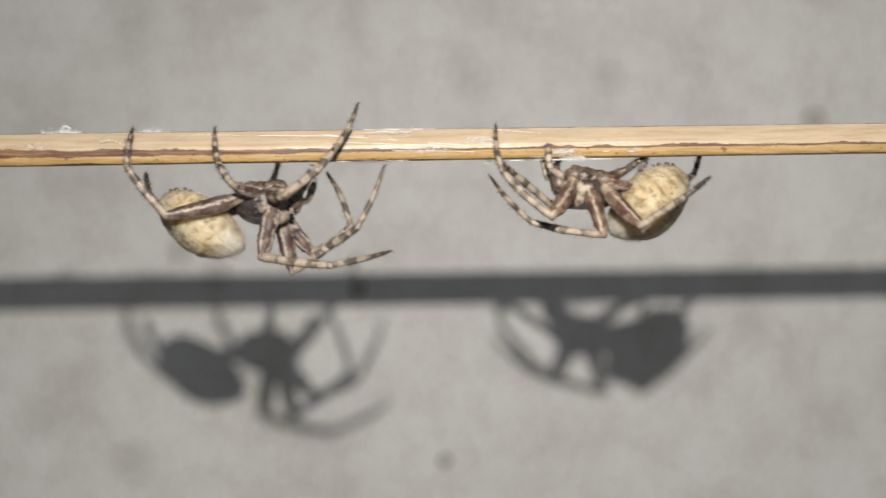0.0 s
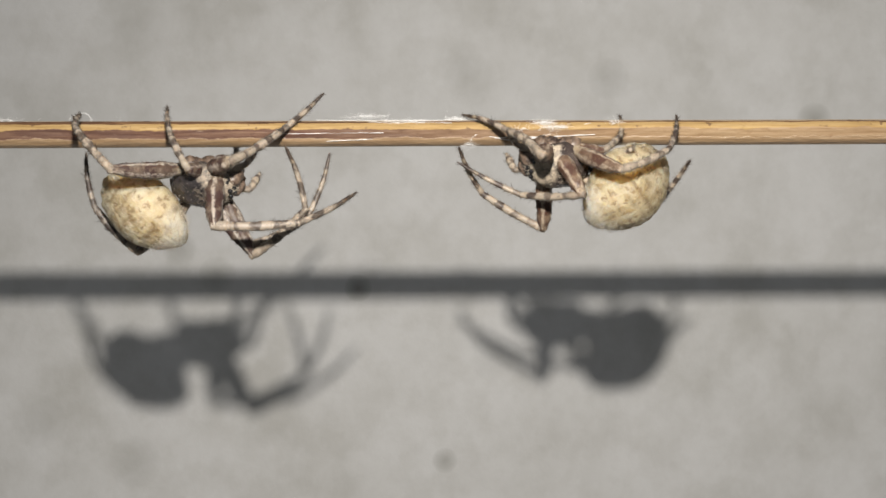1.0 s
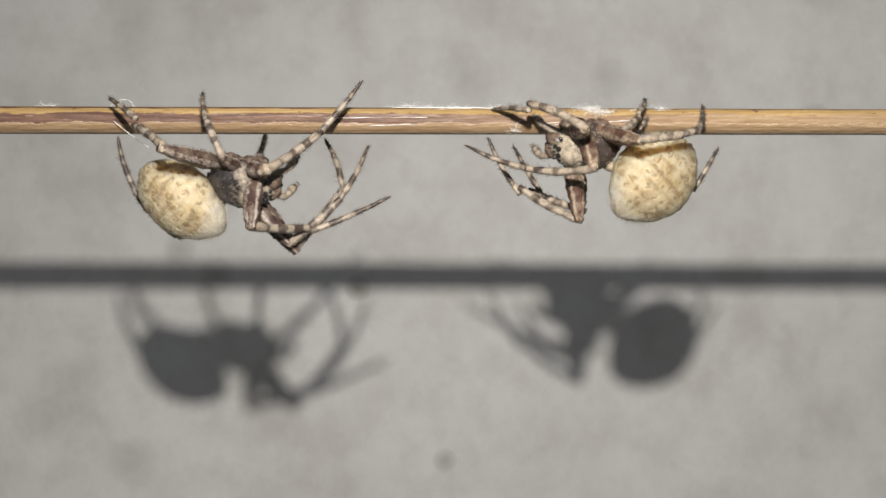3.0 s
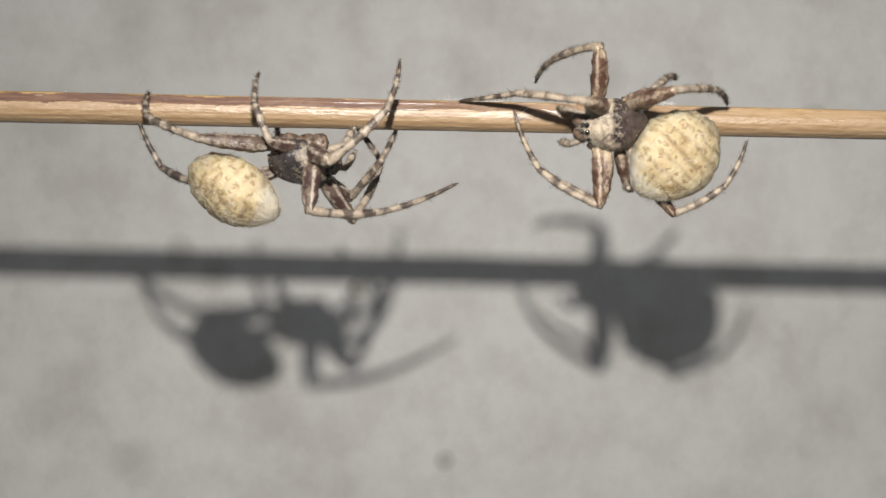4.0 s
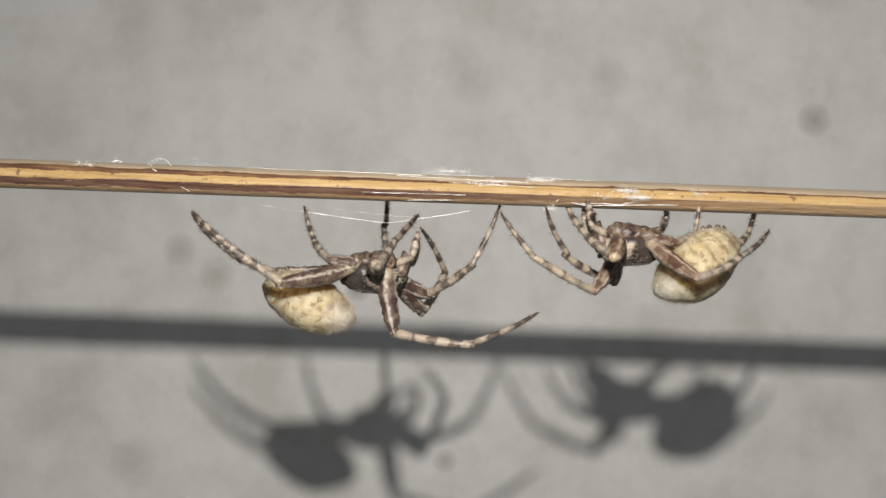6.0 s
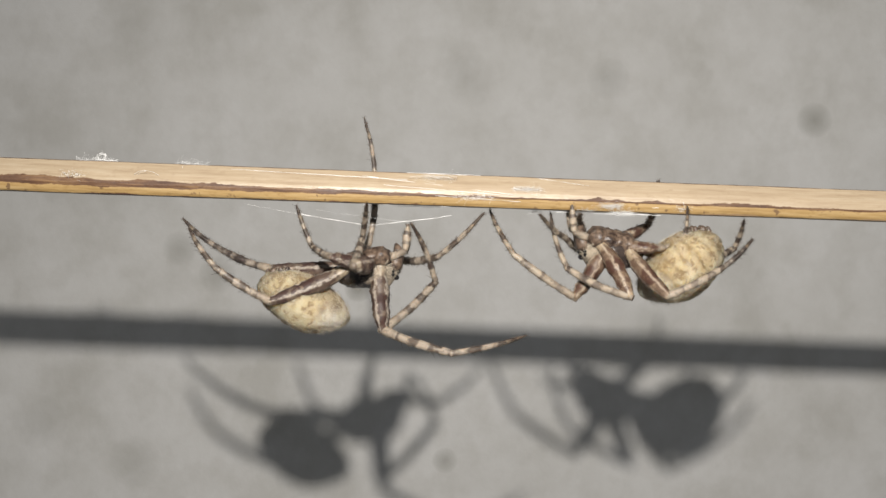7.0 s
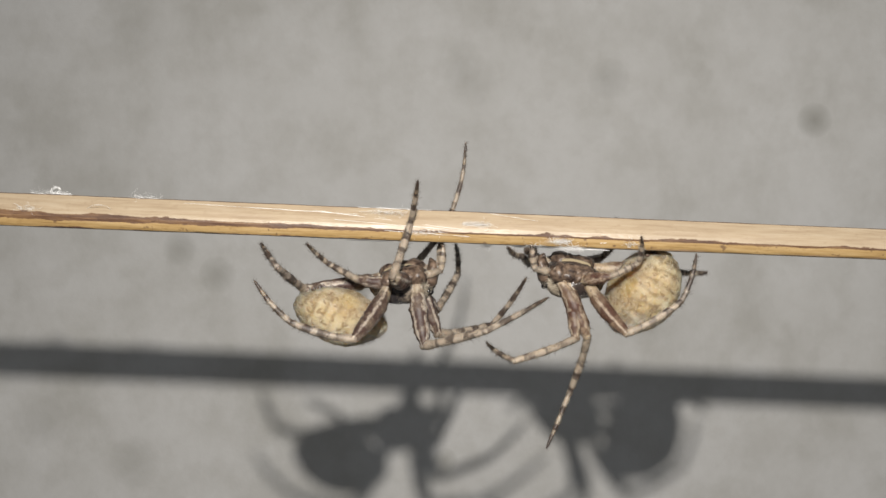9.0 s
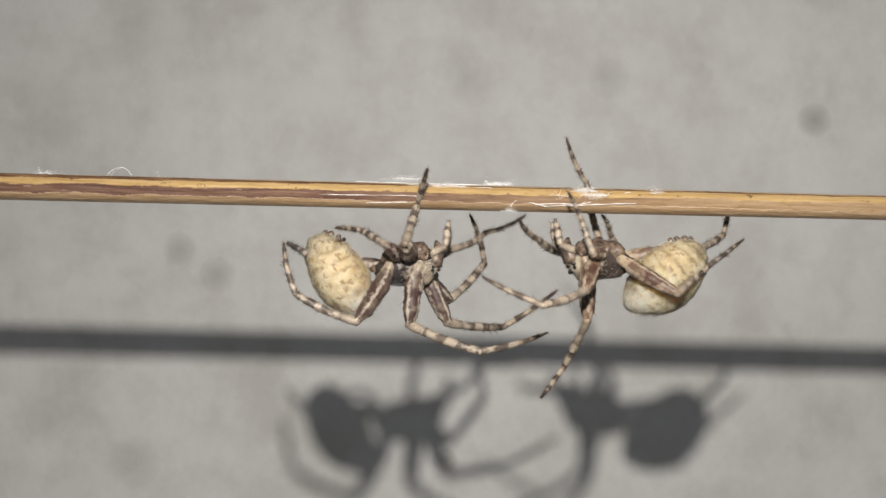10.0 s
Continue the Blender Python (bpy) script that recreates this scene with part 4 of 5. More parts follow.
    walk(left_spider, [
        (0, pose(-0.01755, 0.12036, 1.20447, 160.0, -1.1, 0.0)), (0.2, pose(-0.02504, 0.11934, 1.20587, 160.0, -1.1, 0.0)),
        (0.5, pose(-0.02258, 0.11675, 1.20729, 160.0, -1.5, 0.0)), (0.8, pose(-0.02280, 0.11675, 1.20648, 160.0, -1.5, 0.0)),
        (0.9, pose(-0.02232, 0.11570, 1.20698, 135.0, -0.0, 0.0)), (1, pose(-0.02264, 0.11570, 1.20623, 135.0, -0.0, 0.0)),
        (1.2, pose(-0.02241, 0.11589, 1.20543, 135.0, -0.0, 0.0)), (1.3, pose(-0.02263, 0.11589, 1.20446, 135.0, -0.0, 0.0)),
        (1.4, pose(-0.02165, 0.11911, 1.20149, 165.0, 4.6, -0.0)), (1.5, pose(-0.02165, 0.11911, 1.20116, 165.0, 4.6, 0.0)),
        (2, pose(-0.02151, 0.11833, 1.20376, 160.0, 2.5, 0.0)), (2.2, pose(-0.02201, 0.11591, 1.20624, 145.0, 10.3, 0.0)),
        (3.3, pose(-0.01798, 0.11426, 1.20621, 130.0, 7.6, 0.0)), (3.5, pose(-0.01704, 0.11418, 1.20694, 132.0, 2.4, 0.0)),
        (3.6, pose(-0.01556, 0.11362, 1.21395, 85.0, -1.5, 0.0)), (3.7, pose(-0.01481, 0.11436, 1.20940, 128.0, 14.3, 0.0)),
        (4, pose(-0.01334, 0.11540, 1.20836, 140.0, 3.1, 0.0)), (4.2, pose(-0.01377, 0.11566, 1.20502, 150.0, 2.5, 0.0)),
        (4.5, pose(-0.01181, 0.11617, 1.20100, 160.0, -2.6, 0.0)), (5, pose(-0.01388, 0.11658, 1.19946, 168.0, -1.2, 0.0)),
        (5.5, pose(-0.01075, 0.11639, 1.19938, 168.0, -2.6, 0.0)), (5.7, pose(-0.00666, 0.11658, 1.19765, 168.0, -2.6, 0.0)),
        (6.8, pose(-0.00770, 0.11927, 1.19812, 180.0, -11.3, 0.0)), (7, pose(-0.00738, 0.11868, 1.19813, 180.0, -11.3, 0.0)),
        (7.2, pose(-0.00738, 0.11868, 1.19813, 180.0, -11.3, 0.0)), (7.3, pose(-0.00810, 0.11719, 1.19990, 172.8, -6.4, 0.2)),
        (7.5, pose(-0.00858, 0.11620, 1.20054, 168.0, -3.1, 0.0)), (7.8, pose(-0.00893, 0.11582, 1.19677, 168.0, -3.1, 0.0)),
        (8, pose(-0.00942, 0.11829, 1.19476, 175.0, -12.4, 0.0)), (8.2, pose(-0.00631, 0.11927, 1.19258, 180.0, -16.7, 0.0)),
        (8.5, pose(-0.00416, 0.12110, 1.19429, -172.0, -12.8, 0.0)), (8.7, pose(-0.00290, 0.12103, 1.19579, -165.0, -11.8, -0.0)),
        (9, pose(-0.00402, 0.12103, 1.19663, -165.0, -11.8, 0.0)), (9.5, pose(-0.00149, 0.12107, 1.19809, -175.0, -15.9, 0.0)),
        (9.7, pose(-0.00290, 0.12107, 1.19910, -175.0, -15.9, -0.0)), (9.8, pose(-0.00298, 0.11868, 1.19826, 180.0, -7.8, 0.0)),
        (10, pose(-0.00350, 0.11786, 1.19841, 172.0, -10.3, 0.0)),
    ])
    walk(left_spider_parts["abdomen"], [
        (0, pose(-0.00656, -0.00107, 0.00148, 5.8, -38.2, -16.7)), (0.2, pose(-0.00654, -0.00106, 0.00146, 5.8, -38.2, -16.7)),
        (0.5, pose(-0.00681, -0.00099, 0.00124, 6.4, -39.7, -17.6)), (0.8, pose(-0.00681, -0.00099, 0.00124, 6.4, -39.7, -17.6)),
        (0.9, pose(-0.00590, -0.00205, 0.00134, 10.3, -30.7, -36.4)), (1, pose(-0.00590, -0.00205, 0.00134, 10.3, -30.7, -36.4)),
        (1.2, pose(-0.00591, -0.00206, 0.00135, 10.3, -30.7, -36.4)), (1.3, pose(-0.00591, -0.00206, 0.00135, 10.3, -30.7, -36.4)),
        (1.4, pose(-0.00644, -0.00112, 0.00225, 4.1, -37.6, -11.9)), (1.5, pose(-0.00644, -0.00112, 0.00225, 4.1, -37.6, -11.9)),
        (2, pose(-0.00613, -0.00098, 0.00123, 5.4, -37.2, -16.0)), (2.2, pose(-0.00498, -0.00233, 0.00246, 4.4, -25.3, -19.4)),
        (3.3, pose(-0.00555, -0.00194, 0.00097, 5.9, -22.3, -29.3)), (3.5, pose(-0.00589, -0.00157, 0.00074, 7.5, -25.6, -32.2)),
        (3.6, pose(-0.00677, -0.00081, -0.00057, -0.0, 0.4, -4.5)), (3.7, pose(-0.00545, -0.00271, 0.00148, 3.2, -16.3, -21.9)),
        (4, pose(-0.00652, -0.00232, 0.00199, 5.1, -24.9, -23.0)), (4.2, pose(-0.00638, -0.00198, 0.00243, 4.0, -26.7, -16.8)),
        (4.5, pose(-0.00654, -0.00115, 0.00171, 4.0, -32.9, -13.6)), (5, pose(-0.00637, -0.00077, 0.00120, 3.5, -39.1, -9.9)),
        (5.5, pose(-0.00629, -0.00097, 0.00214, 2.6, -34.5, -8.4)), (5.7, pose(-0.00628, -0.00097, 0.00215, 2.6, -34.5, -8.4)),
        (6.8, pose(-0.00690, -0.00050, 0.00175, 0.0, -44.5, 0.0)), (7, pose(-0.00687, -0.00050, 0.00174, 0.0, -44.5, 0.0)),
        (7.2, pose(-0.00687, -0.00050, 0.00174, 0.0, -44.5, 0.0)), (7.3, pose(-0.00674, -0.00075, 0.00182, 1.7, -37.7, -5.0)),
        (7.5, pose(-0.00666, -0.00091, 0.00187, 2.4, -33.2, -8.0)), (7.8, pose(-0.00664, -0.00091, 0.00188, 2.4, -33.2, -8.0)),
        (8, pose(-0.00736, -0.00061, 0.00127, 2.6, -48.6, -5.7)), (8.2, pose(-0.00488, -0.00050, 0.00263, 0.0, -44.9, 0.0)),
        (8.5, pose(-0.00614, -0.00022, 0.00201, -2.3, -38.9, 6.5)), (8.7, pose(-0.00686, -0.00005, 0.00176, -3.9, -36.9, 11.6)),
        (9, pose(-0.00686, -0.00005, 0.00176, -3.9, -36.9, 11.6)), (9.5, pose(-0.00662, -0.00041, 0.00109, -2.1, -44.8, 5.0)),
        (9.7, pose(-0.00662, -0.00041, 0.00109, -2.1, -44.8, 5.0)), (9.8, pose(-0.00652, -0.00050, 0.00065, 0.0, -62.5, 0.0)),
        (10, pose(-0.00649, -0.00045, -0.00040, 18.7, -71.9, -25.5)),
    ])
    stride(left_spider_parts["near", 1], [
        (0, -173, 78, 22, 15, -42, -23), (0.2, -173, 78, 22, 15, -42, -23), (0.5, -164, 73, 8, 7, -43, -32),
        (0.8, -164, 73, 8, 7, -43, -32), (0.9, -77, 79, -3, -6, -19, -49), (1, -77, 79, -3, -6, -19, -49),
        (1.2, -77, 79, -3, -6, -19, -49), (1.3, -77, 79, -3, -6, -19, -49), (1.4, -148, 73, -40, 6, 3, -27),
        (1.5, -148, 73, -40, 6, 3, -27), (2, -140, 67, -40, 4, 28, -7), (2.2, -86, 56, -31, -20, 32, -11),
    ] + [
        (3.3, -51, 79, -35, -41, 26, -21), (3.5, -74, 84, -28, -31, 22, -18), (3.6, -16, 82, 27, -32, 28, -26),
        (3.7, -51, 83, -29, -45, 41, -24), (4, -95, 75, -21, -20, -1, -32), (4.2, -93, 61, -21, -3, -9, -24),
        (4.5, -98, 72, -42, 9, -23, -4), (5, 33, 68, -28, -3, -13, -25), (5.5, -29, 83, 4, 9, -27, -28),
        (5.7, -29, 83, 4, 9, -27, -28), (6.8, 156, 80, 28, 25, -24, 0), (7, 156, 80, 28, 25, -24, 0),
    ] + [
        (7.2, 156, 80, 28, 25, -24, 0), (7.3, 132, 82, 34, 20, -26, -5), (7.5, 112, 82, 37, 16, -27, -8),
        (8, 178, 82, -1, 28, -35, -4), (8.2, 15, 72, 32, 6, -22, -9), (8.5, 109, 75, 49, 13, -51, 16),
        (8.7, 98, 58, 36, -13, -35, -3), (9, 98, 58, 36, -13, -35, -3), (9.5, 88, 69, 21, -11, -48, -16),
        (9.7, 88, 69, 21, -11, -48, -16), (9.8, 160, 77, 29, 18, -30, -12), (10, -170, 71, 23, 30, -32, -6),
    ])
    stride(left_spider_parts["near", 2], [
        (0, 62, 21, -22, -48, -20, -66), (0.2, 62, 21, -22, -48, -20, -66), (0.5, 61, 24, -30, -52, -8, -59),
        (0.8, 61, 24, -30, -52, -8, -59), (0.9, 48, 31, -15, -54, 12, -51), (1, 48, 31, -15, -54, 12, -51),
        (1.2, 48, 31, -15, -54, 12, -51), (1.3, 48, 31, -15, -54, 12, -51), (1.4, 31, 1, -60, -42, 72, -12),
        (1.5, 31, 1, -60, -42, 72, -12), (2, 38, 37, -52, -48, 51, -18), (2.2, 10, 31, -40, -64, 46, -33),
    ] + [
        (3.3, 56, 47, 21, -50, 55, -30), (3.5, 44, 54, 24, -43, 52, -34), (3.6, 85, 15, 34, -36, 20, -45),
        (3.7, 60, 49, 45, -47, 78, -63), (4, 38, 49, 35, -31, 43, -79), (4.2, 27, 32, -43, -55, 83, -53),
        (4.5, 92, 10, -65, -42, 63, -2), (4.75, 91, 55, -29, -21, 41, -25), (5, -81, 80, -4, 4, 10, -44),
        (5.25, 77, 56, -35, -16, 41, -28), (5.5, 81, 14, -73, -31, 64, -8), (5.7, 81, 14, -73, -31, 64, -8),
    ] + [
        (6.8, 107, 0, -82, -21, 75, -30), (7, 107, 0, -82, -21, 75, -30), (7.2, 107, 0, -82, -21, 75, -30),
        (7.3, 111, 1, -86, -30, 72, -34), (7.5, 113, 1, -89, -36, 70, -37), (8, 125, -1, -90, -27, 68, -39),
        (8.2, 94, -8, -90, -21, 78, -31), (8.5, 81, -19, -76, -22, 66, -40), (8.7, 105, -24, -63, -32, 68, -49),
        (9, 105, -24, -63, -32, 68, -49), (9.5, 96, -21, -73, -20, 54, -62), (9.7, 96, -21, -73, -20, 54, -62),
    ] + [
        (9.8, 82, -17, -77, -24, 76, -34), (10, 92, -9, -72, -39, 74, -20),
    ])
    stride(left_spider_parts["near", 3], [
        (0, 120, 9, -150, -55, -127, -76), (0.2, 120, 9, -150, -55, -127, -76), (0.5, 115, 17, -167, -54, -153, -81),
        (0.8, 115, 17, -167, -54, -153, -81), (0.9, 96, 50, 143, -53, 171, -77), (1, 96, 50, 143, -53, 171, -77),
        (1.2, 96, 50, 143, -53, 171, -77), (1.3, 96, 50, 143, -53, 171, -77), (1.4, 121, 9, 145, -50, -104, -67),
        (1.5, 121, 9, 145, -50, -104, -67), (2, 111, 15, -157, -51, 81, -65), (2.2, 96, 38, 172, -52, -154, -72),
    ] + [
        (3.3, 112, 40, 137, -42, 166, -72), (3.5, 106, 43, 143, -52, 140, -70), (3.6, 137, 17, 136, -63, -60, -78),
        (3.7, 130, 47, 154, -26, -177, -57), (4, 133, 31, 126, -45, -128, -86), (4.2, 116, 40, -178, -72, -110, -80),
        (4.5, 136, 14, -117, -54, -111, -61), (5, 166, -20, -112, -43, -103, -58), (5.5, 170, -9, -121, -44, -117, -56),
        (5.7, 170, -9, -121, -44, -117, -56), (6.8, 135, -19, -121, -22, 153, -80), (7, 135, -19, -121, -22, 153, -80),
    ] + [
        (7.2, 135, -19, -121, -22, 153, -80), (7.3, 158, -12, -126, -34, -110, -74), (7.5, 172, -6, -131, -42, -96, -62),
        (8, 171, -21, -144, -55, -116, -51), (8.2, 99, -37, -119, -36, 171, -62), (8.5, -180, -28, -160, -47, 120, -49),
        (8.7, -180, -17, -145, -28, 117, -46), (9, -180, -17, -145, -28, 117, -46), (9.5, 179, -22, -143, -26, 98, -32),
        (9.7, 179, -22, -143, -26, 98, -32), (9.8, 176, -38, -118, -19, 119, 3), (10, 105, -15, -134, -35, 120, -1),
    ])
    stride(left_spider_parts["near", 4], [
        (0, 160, 22, 158, -48, -94, -72), (0.2, 160, 22, 158, -48, -94, -72), (0.5, 151, 24, 137, -41, -109, -68),
        (0.8, 151, 24, 137, -41, -109, -68), (0.9, 145, 34, 165, -48, -115, -64), (1, 145, 34, 165, -48, -115, -64),
        (1.2, 145, 34, 165, -48, -115, -64), (1.3, 145, 34, 165, -48, -115, -64), (1.4, 170, 21, 148, -42, -101, -71),
        (1.5, 170, 21, 148, -42, -101, -71), (2, 150, 22, 140, -42, -86, -74), (2.2, 146, 35, -180, -46, -115, -60),
    ] + [
        (3.3, 130, 35, -163, -48, -174, -42), (3.5, 130, 23, -161, -51, -165, -50), (3.6, 144, 28, 180, -28, -135, -62),
        (3.7, 158, 31, -169, -32, -145, -53), (4, 163, 14, -176, -28, -123, -70), (4.2, 175, 15, 167, -39, -122, -69),
        (4.5, 163, 9, -172, -43, -135, -47), (5, 139, 12, 155, -37, -142, -52), (5.5, 141, 11, 157, -35, -156, -41),
        (5.7, 141, 11, 157, -35, -156, -41), (6.8, 171, 12, 168, -43, -141, -58), (7, 171, 12, 168, -43, -141, -58),
    ] + [
        (7.2, 171, 12, 168, -43, -141, -58), (7.3, 171, 7, 178, -41, -166, -58), (7.5, 171, 3, -176, -40, 178, -56),
        (8, 170, 8, -142, -39, -137, -26), (8.2, 111, 31, 172, -29, 171, -53), (8.5, 120, 16, 178, -29, -147, -46),
        (8.7, 119, 16, -179, -28, -163, -60), (9, 119, 16, -179, -28, -163, -60), (9.5, 116, 25, -143, -17, -119, -16),
        (9.7, 133, 34, 174, -36, -145, -71), (9.8, 133, 34, 174, -36, -145, -71), (10, 128, 41, 168, -34, -117, -79),
    ])
    stride(left_spider_parts["far", 1], [
        (0, -68, 69, 22, -30, -149, -65), (0.2, -68, 69, 22, -30, -149, -65), (0.5, -77, 68, 27, -27, -159, -67),
        (0.8, -77, 68, 27, -27, -159, -67), (0.9, -58, 37, 43, -8, 136, -64), (1, -58, 37, 43, -8, 136, -64),
        (1.2, -58, 37, 43, -8, 136, -64), (1.3, -58, 37, 43, -8, 136, -64), (1.4, -37, 67, 39, -26, -161, -62),
        (1.5, -37, 67, 39, -26, -161, -62), (2, -54, 43, 39, -27, 164, -63), (2.2, -32, 31, 52, -24, -179, -61),
    ] + [
        (3.3, -57, 9, 52, -34, 157, -64), (3.5, -66, 10, 45, -29, 154, -70), (3.6, -78, 16, 31, -34, 61, -33),
        (3.7, -56, -18, 36, -67, 102, 7), (4, -61, 10, 30, -69, 137, -28), (4.2, -60, 24, 60, -54, 126, -15),
        (4.5, -70, 31, 3, -57, 99, -15), (5, -67, 25, -35, -51, 104, -27), (5.5, -56, 21, -69, -41, 110, -24),
        (5.7, -56, 21, -69, -41, 110, -24), (6.25, -63, 60, -48, -35, 109, -42), (6.8, 157, 80, -29, -27, 108, -59),
    ] + [
        (7, 157, 80, -29, -27, 108, -59), (7.2, 157, 80, -29, -27, 108, -59), (7.3, -92, 57, -21, -38, 109, -49),
        (7.5, -85, 33, -14, -45, 110, -43), (8, -120, 74, -39, -38, 105, -59), (8.2, 13, 70, -35, -45, 102, -56),
        (8.5, -16, 82, -32, -16, -13, -61), (8.7, 68, 69, -39, 14, 34, -45), (9, 68, 69, -39, 14, 34, -45),
        (9.5, 55, 79, -10, 21, 23, -27), (9.7, 55, 79, -10, 21, 23, -27), (9.8, 50, 84, -37, 23, 6, -1),
    ] + [
        (10, -17, 77, -43, 8, 32, -19),
    ])
    stride(left_spider_parts["far", 2], [
        (0, -29, 46, 40, -9, 40, -57), (0.2, -29, 46, 40, -9, 40, -57), (0.5, -34, 44, 43, -10, 20, -65),
        (0.8, -34, 44, 43, -10, 20, -65), (0.9, -53, 34, 15, -21, 63, -43), (1, -53, 34, 15, -21, 63, -43),
        (1.2, -53, 34, 15, -21, 63, -43), (1.3, -53, 34, 15, -21, 63, -43), (1.4, -52, 27, 25, -32, 54, -41),
        (1.5, -52, 27, 25, -32, 54, -41), (2, -49, 14, 47, -8, 35, -55), (2.2, -27, 26, 17, -30, 18, -70),
    ] + [
        (3.3, -38, 22, 46, -32, 60, -64), (3.5, -36, 22, 38, -29, 43, -74), (3.6, -42, 29, 50, -14, 127, -42),
        (3.7, -19, 8, 55, -7, 74, -79), (4, -52, -8, 61, 1, -54, -73), (4.2, -59, -4, 59, -13, -56, -65),
        (4.5, -73, -6, 53, -8, -31, -61), (5, -67, 2, 33, -19, -8, -49), (5.5, -24, 28, 35, -24, -22, -66),
        (5.7, -24, 28, 35, -24, -22, -66), (6.8, -68, 3, 50, 4, 25, -30), (7, -68, 3, 50, 4, 25, -30),
    ] + [
        (7.2, -68, 3, 50, 4, 25, -30), (7.3, -51, 11, 46, -11, 28, -47), (7.5, -39, 15, 43, -21, 31, -59),
        (8, -71, 27, -24, -23, 50, -36), (8.2, 1, 28, -69, -21, 64, -34), (8.5, -37, 55, -68, -20, 62, -47),
        (8.7, -49, 60, -60, -17, 86, -43), (9, -49, 60, -60, -17, 86, -43), (9.5, -60, 42, -60, -18, 84, -39),
        (9.7, -60, 42, -60, -18, 84, -39), (9.8, -63, 28, -23, -40, 102, -29), (10, -52, 41, -38, -32, 98, -42),
    ])
    stride(left_spider_parts["far", 3], [
        (0, -91, -40, -93, -37, 78, 6), (0.2, -91, -40, -93, -37, 78, 6), (0.5, -98, -38, -98, -38, 74, 11),
        (0.8, -98, -38, -98, -38, 74, 11), (0.9, -27, -59, -111, -61, 78, 39), (1, -27, -59, -111, -61, 78, 39),
        (1.2, -27, -59, -111, -61, 78, 39), (1.3, -27, -59, -111, -61, 78, 39), (1.4, -101, -26, -97, -35, 75, 1),
        (1.5, -101, -26, -97, -35, 75, 1), (2, -99, -42, -96, -39, 74, 4), (2.2, -82, -53, -100, -54, 73, 22),
    ] + [
        (3.3, -15, -83, -108, -63, 78, 41), (3.5, -25, -79, -104, -60, 79, 42), (3.6, -108, -41, 117, -67, 45, 75),
        (3.7, -152, -81, -119, -63, 83, 48), (4, -147, -55, -107, -55, 82, 36), (4.2, -127, -41, -110, -53, 83, 22),
        (4.5, -67, -33, -67, -38, 111, 2), (5, -104, -41, -87, -41, 69, -9), (5.5, -67, -22, -96, -37, 84, -17),
        (5.7, -67, -22, -96, -37, 84, -17), (6.8, -86, -16, 8, -71, 68, -83), (7, -86, -16, 8, -71, 68, -83),
    ] + [
        (7.2, -86, -16, 8, -71, 68, -83), (7.3, -70, -31, -80, -60, 89, -73), (7.5, -56, -39, -97, -41, 93, -66),
        (8, -66, -16, -37, -62, 71, -60), (8.2, -11, 1, -54, -29, 65, -34), (8.5, -45, 22, -7, -46, 44, -53),
        (8.7, -66, 4, -12, -43, -21, -65), (9, -66, 4, -12, -43, -21, -65), (9.5, -90, -5, -85, -71, 97, -48),
        (9.7, -72, -21, -11, -59, 58, -65), (9.8, -59, -30, 5, -42, 16, -65), (10, -23, -8, -52, -16, 56, -1),
    ])
    stride(left_spider_parts["far", 4], [
        (0, 171, 11, -130, -40, 81, -3), (0.2, 171, 11, -130, -40, 81, -3), (0.5, 167, 10, -129, -39, 85, -2),
        (0.75, -165, 15, 177, -41, 91, -20), (0.8, 167, 10, -129, -39, 85, -2), (0.9, -137, 18, 134, -21, 99, -38),
        (1, -137, 18, 134, -21, 99, -38), (1.2, -137, 18, 134, -21, 99, -38), (1.3, -137, 18, 134, -21, 99, -38),
        (1.4, 168, 14, 93, 1, 83, -2), (1.5, 168, 14, 93, 1, 83, -2), (2, 168, 9, 87, 5, 81, 8),
    ] + [
        (2.2, -133, 11, 124, -4, 99, -12), (3.3, -129, -2, 139, -15, 117, -27), (3.5, -134, -2, 138, -17, 110, -31),
        (3.6, -147, -5, 136, 9, 98, 4), (3.7, -130, -1, 151, -5, 127, -19), (4, -179, 18, -162, -34, 122, -33),
        (4.2, 175, 15, -155, -33, 141, -52), (4.5, 169, 1, -152, -26, 177, -64), (5, 168, 2, -161, -33, -156, -53),
        (5.5, 170, -1, -166, -32, -155, -47), (5.7, 170, -1, -166, -32, -155, -47), (6.8, -171, -9, -161, -30, -161, -47),
    ] + [
        (7, -171, -9, -161, -30, -161, -47), (7.2, -171, -9, -161, -30, -161, -47), (7.3, 178, -5, 175, -33, -165, -54),
        (7.5, 170, -2, 158, -33, -168, -59), (8, 169, -16, 133, -25, 170, -43), (8.2, -149, -1, 113, -22, -160, -52),
        (8.5, -155, 3, 115, -41, -170, -72), (8.7, 174, -5, 110, -41, -109, -17), (9, 174, -5, 110, -41, -109, -17),
        (9.5, 174, -3, 124, -23, -112, -23), (9.7, 174, -3, 124, -23, -112, -23), (9.8, -170, -14, 98, -23, -118, -20),
    ] + [
        (10, -160, -12, 92, -4, -116, -23),
    ])
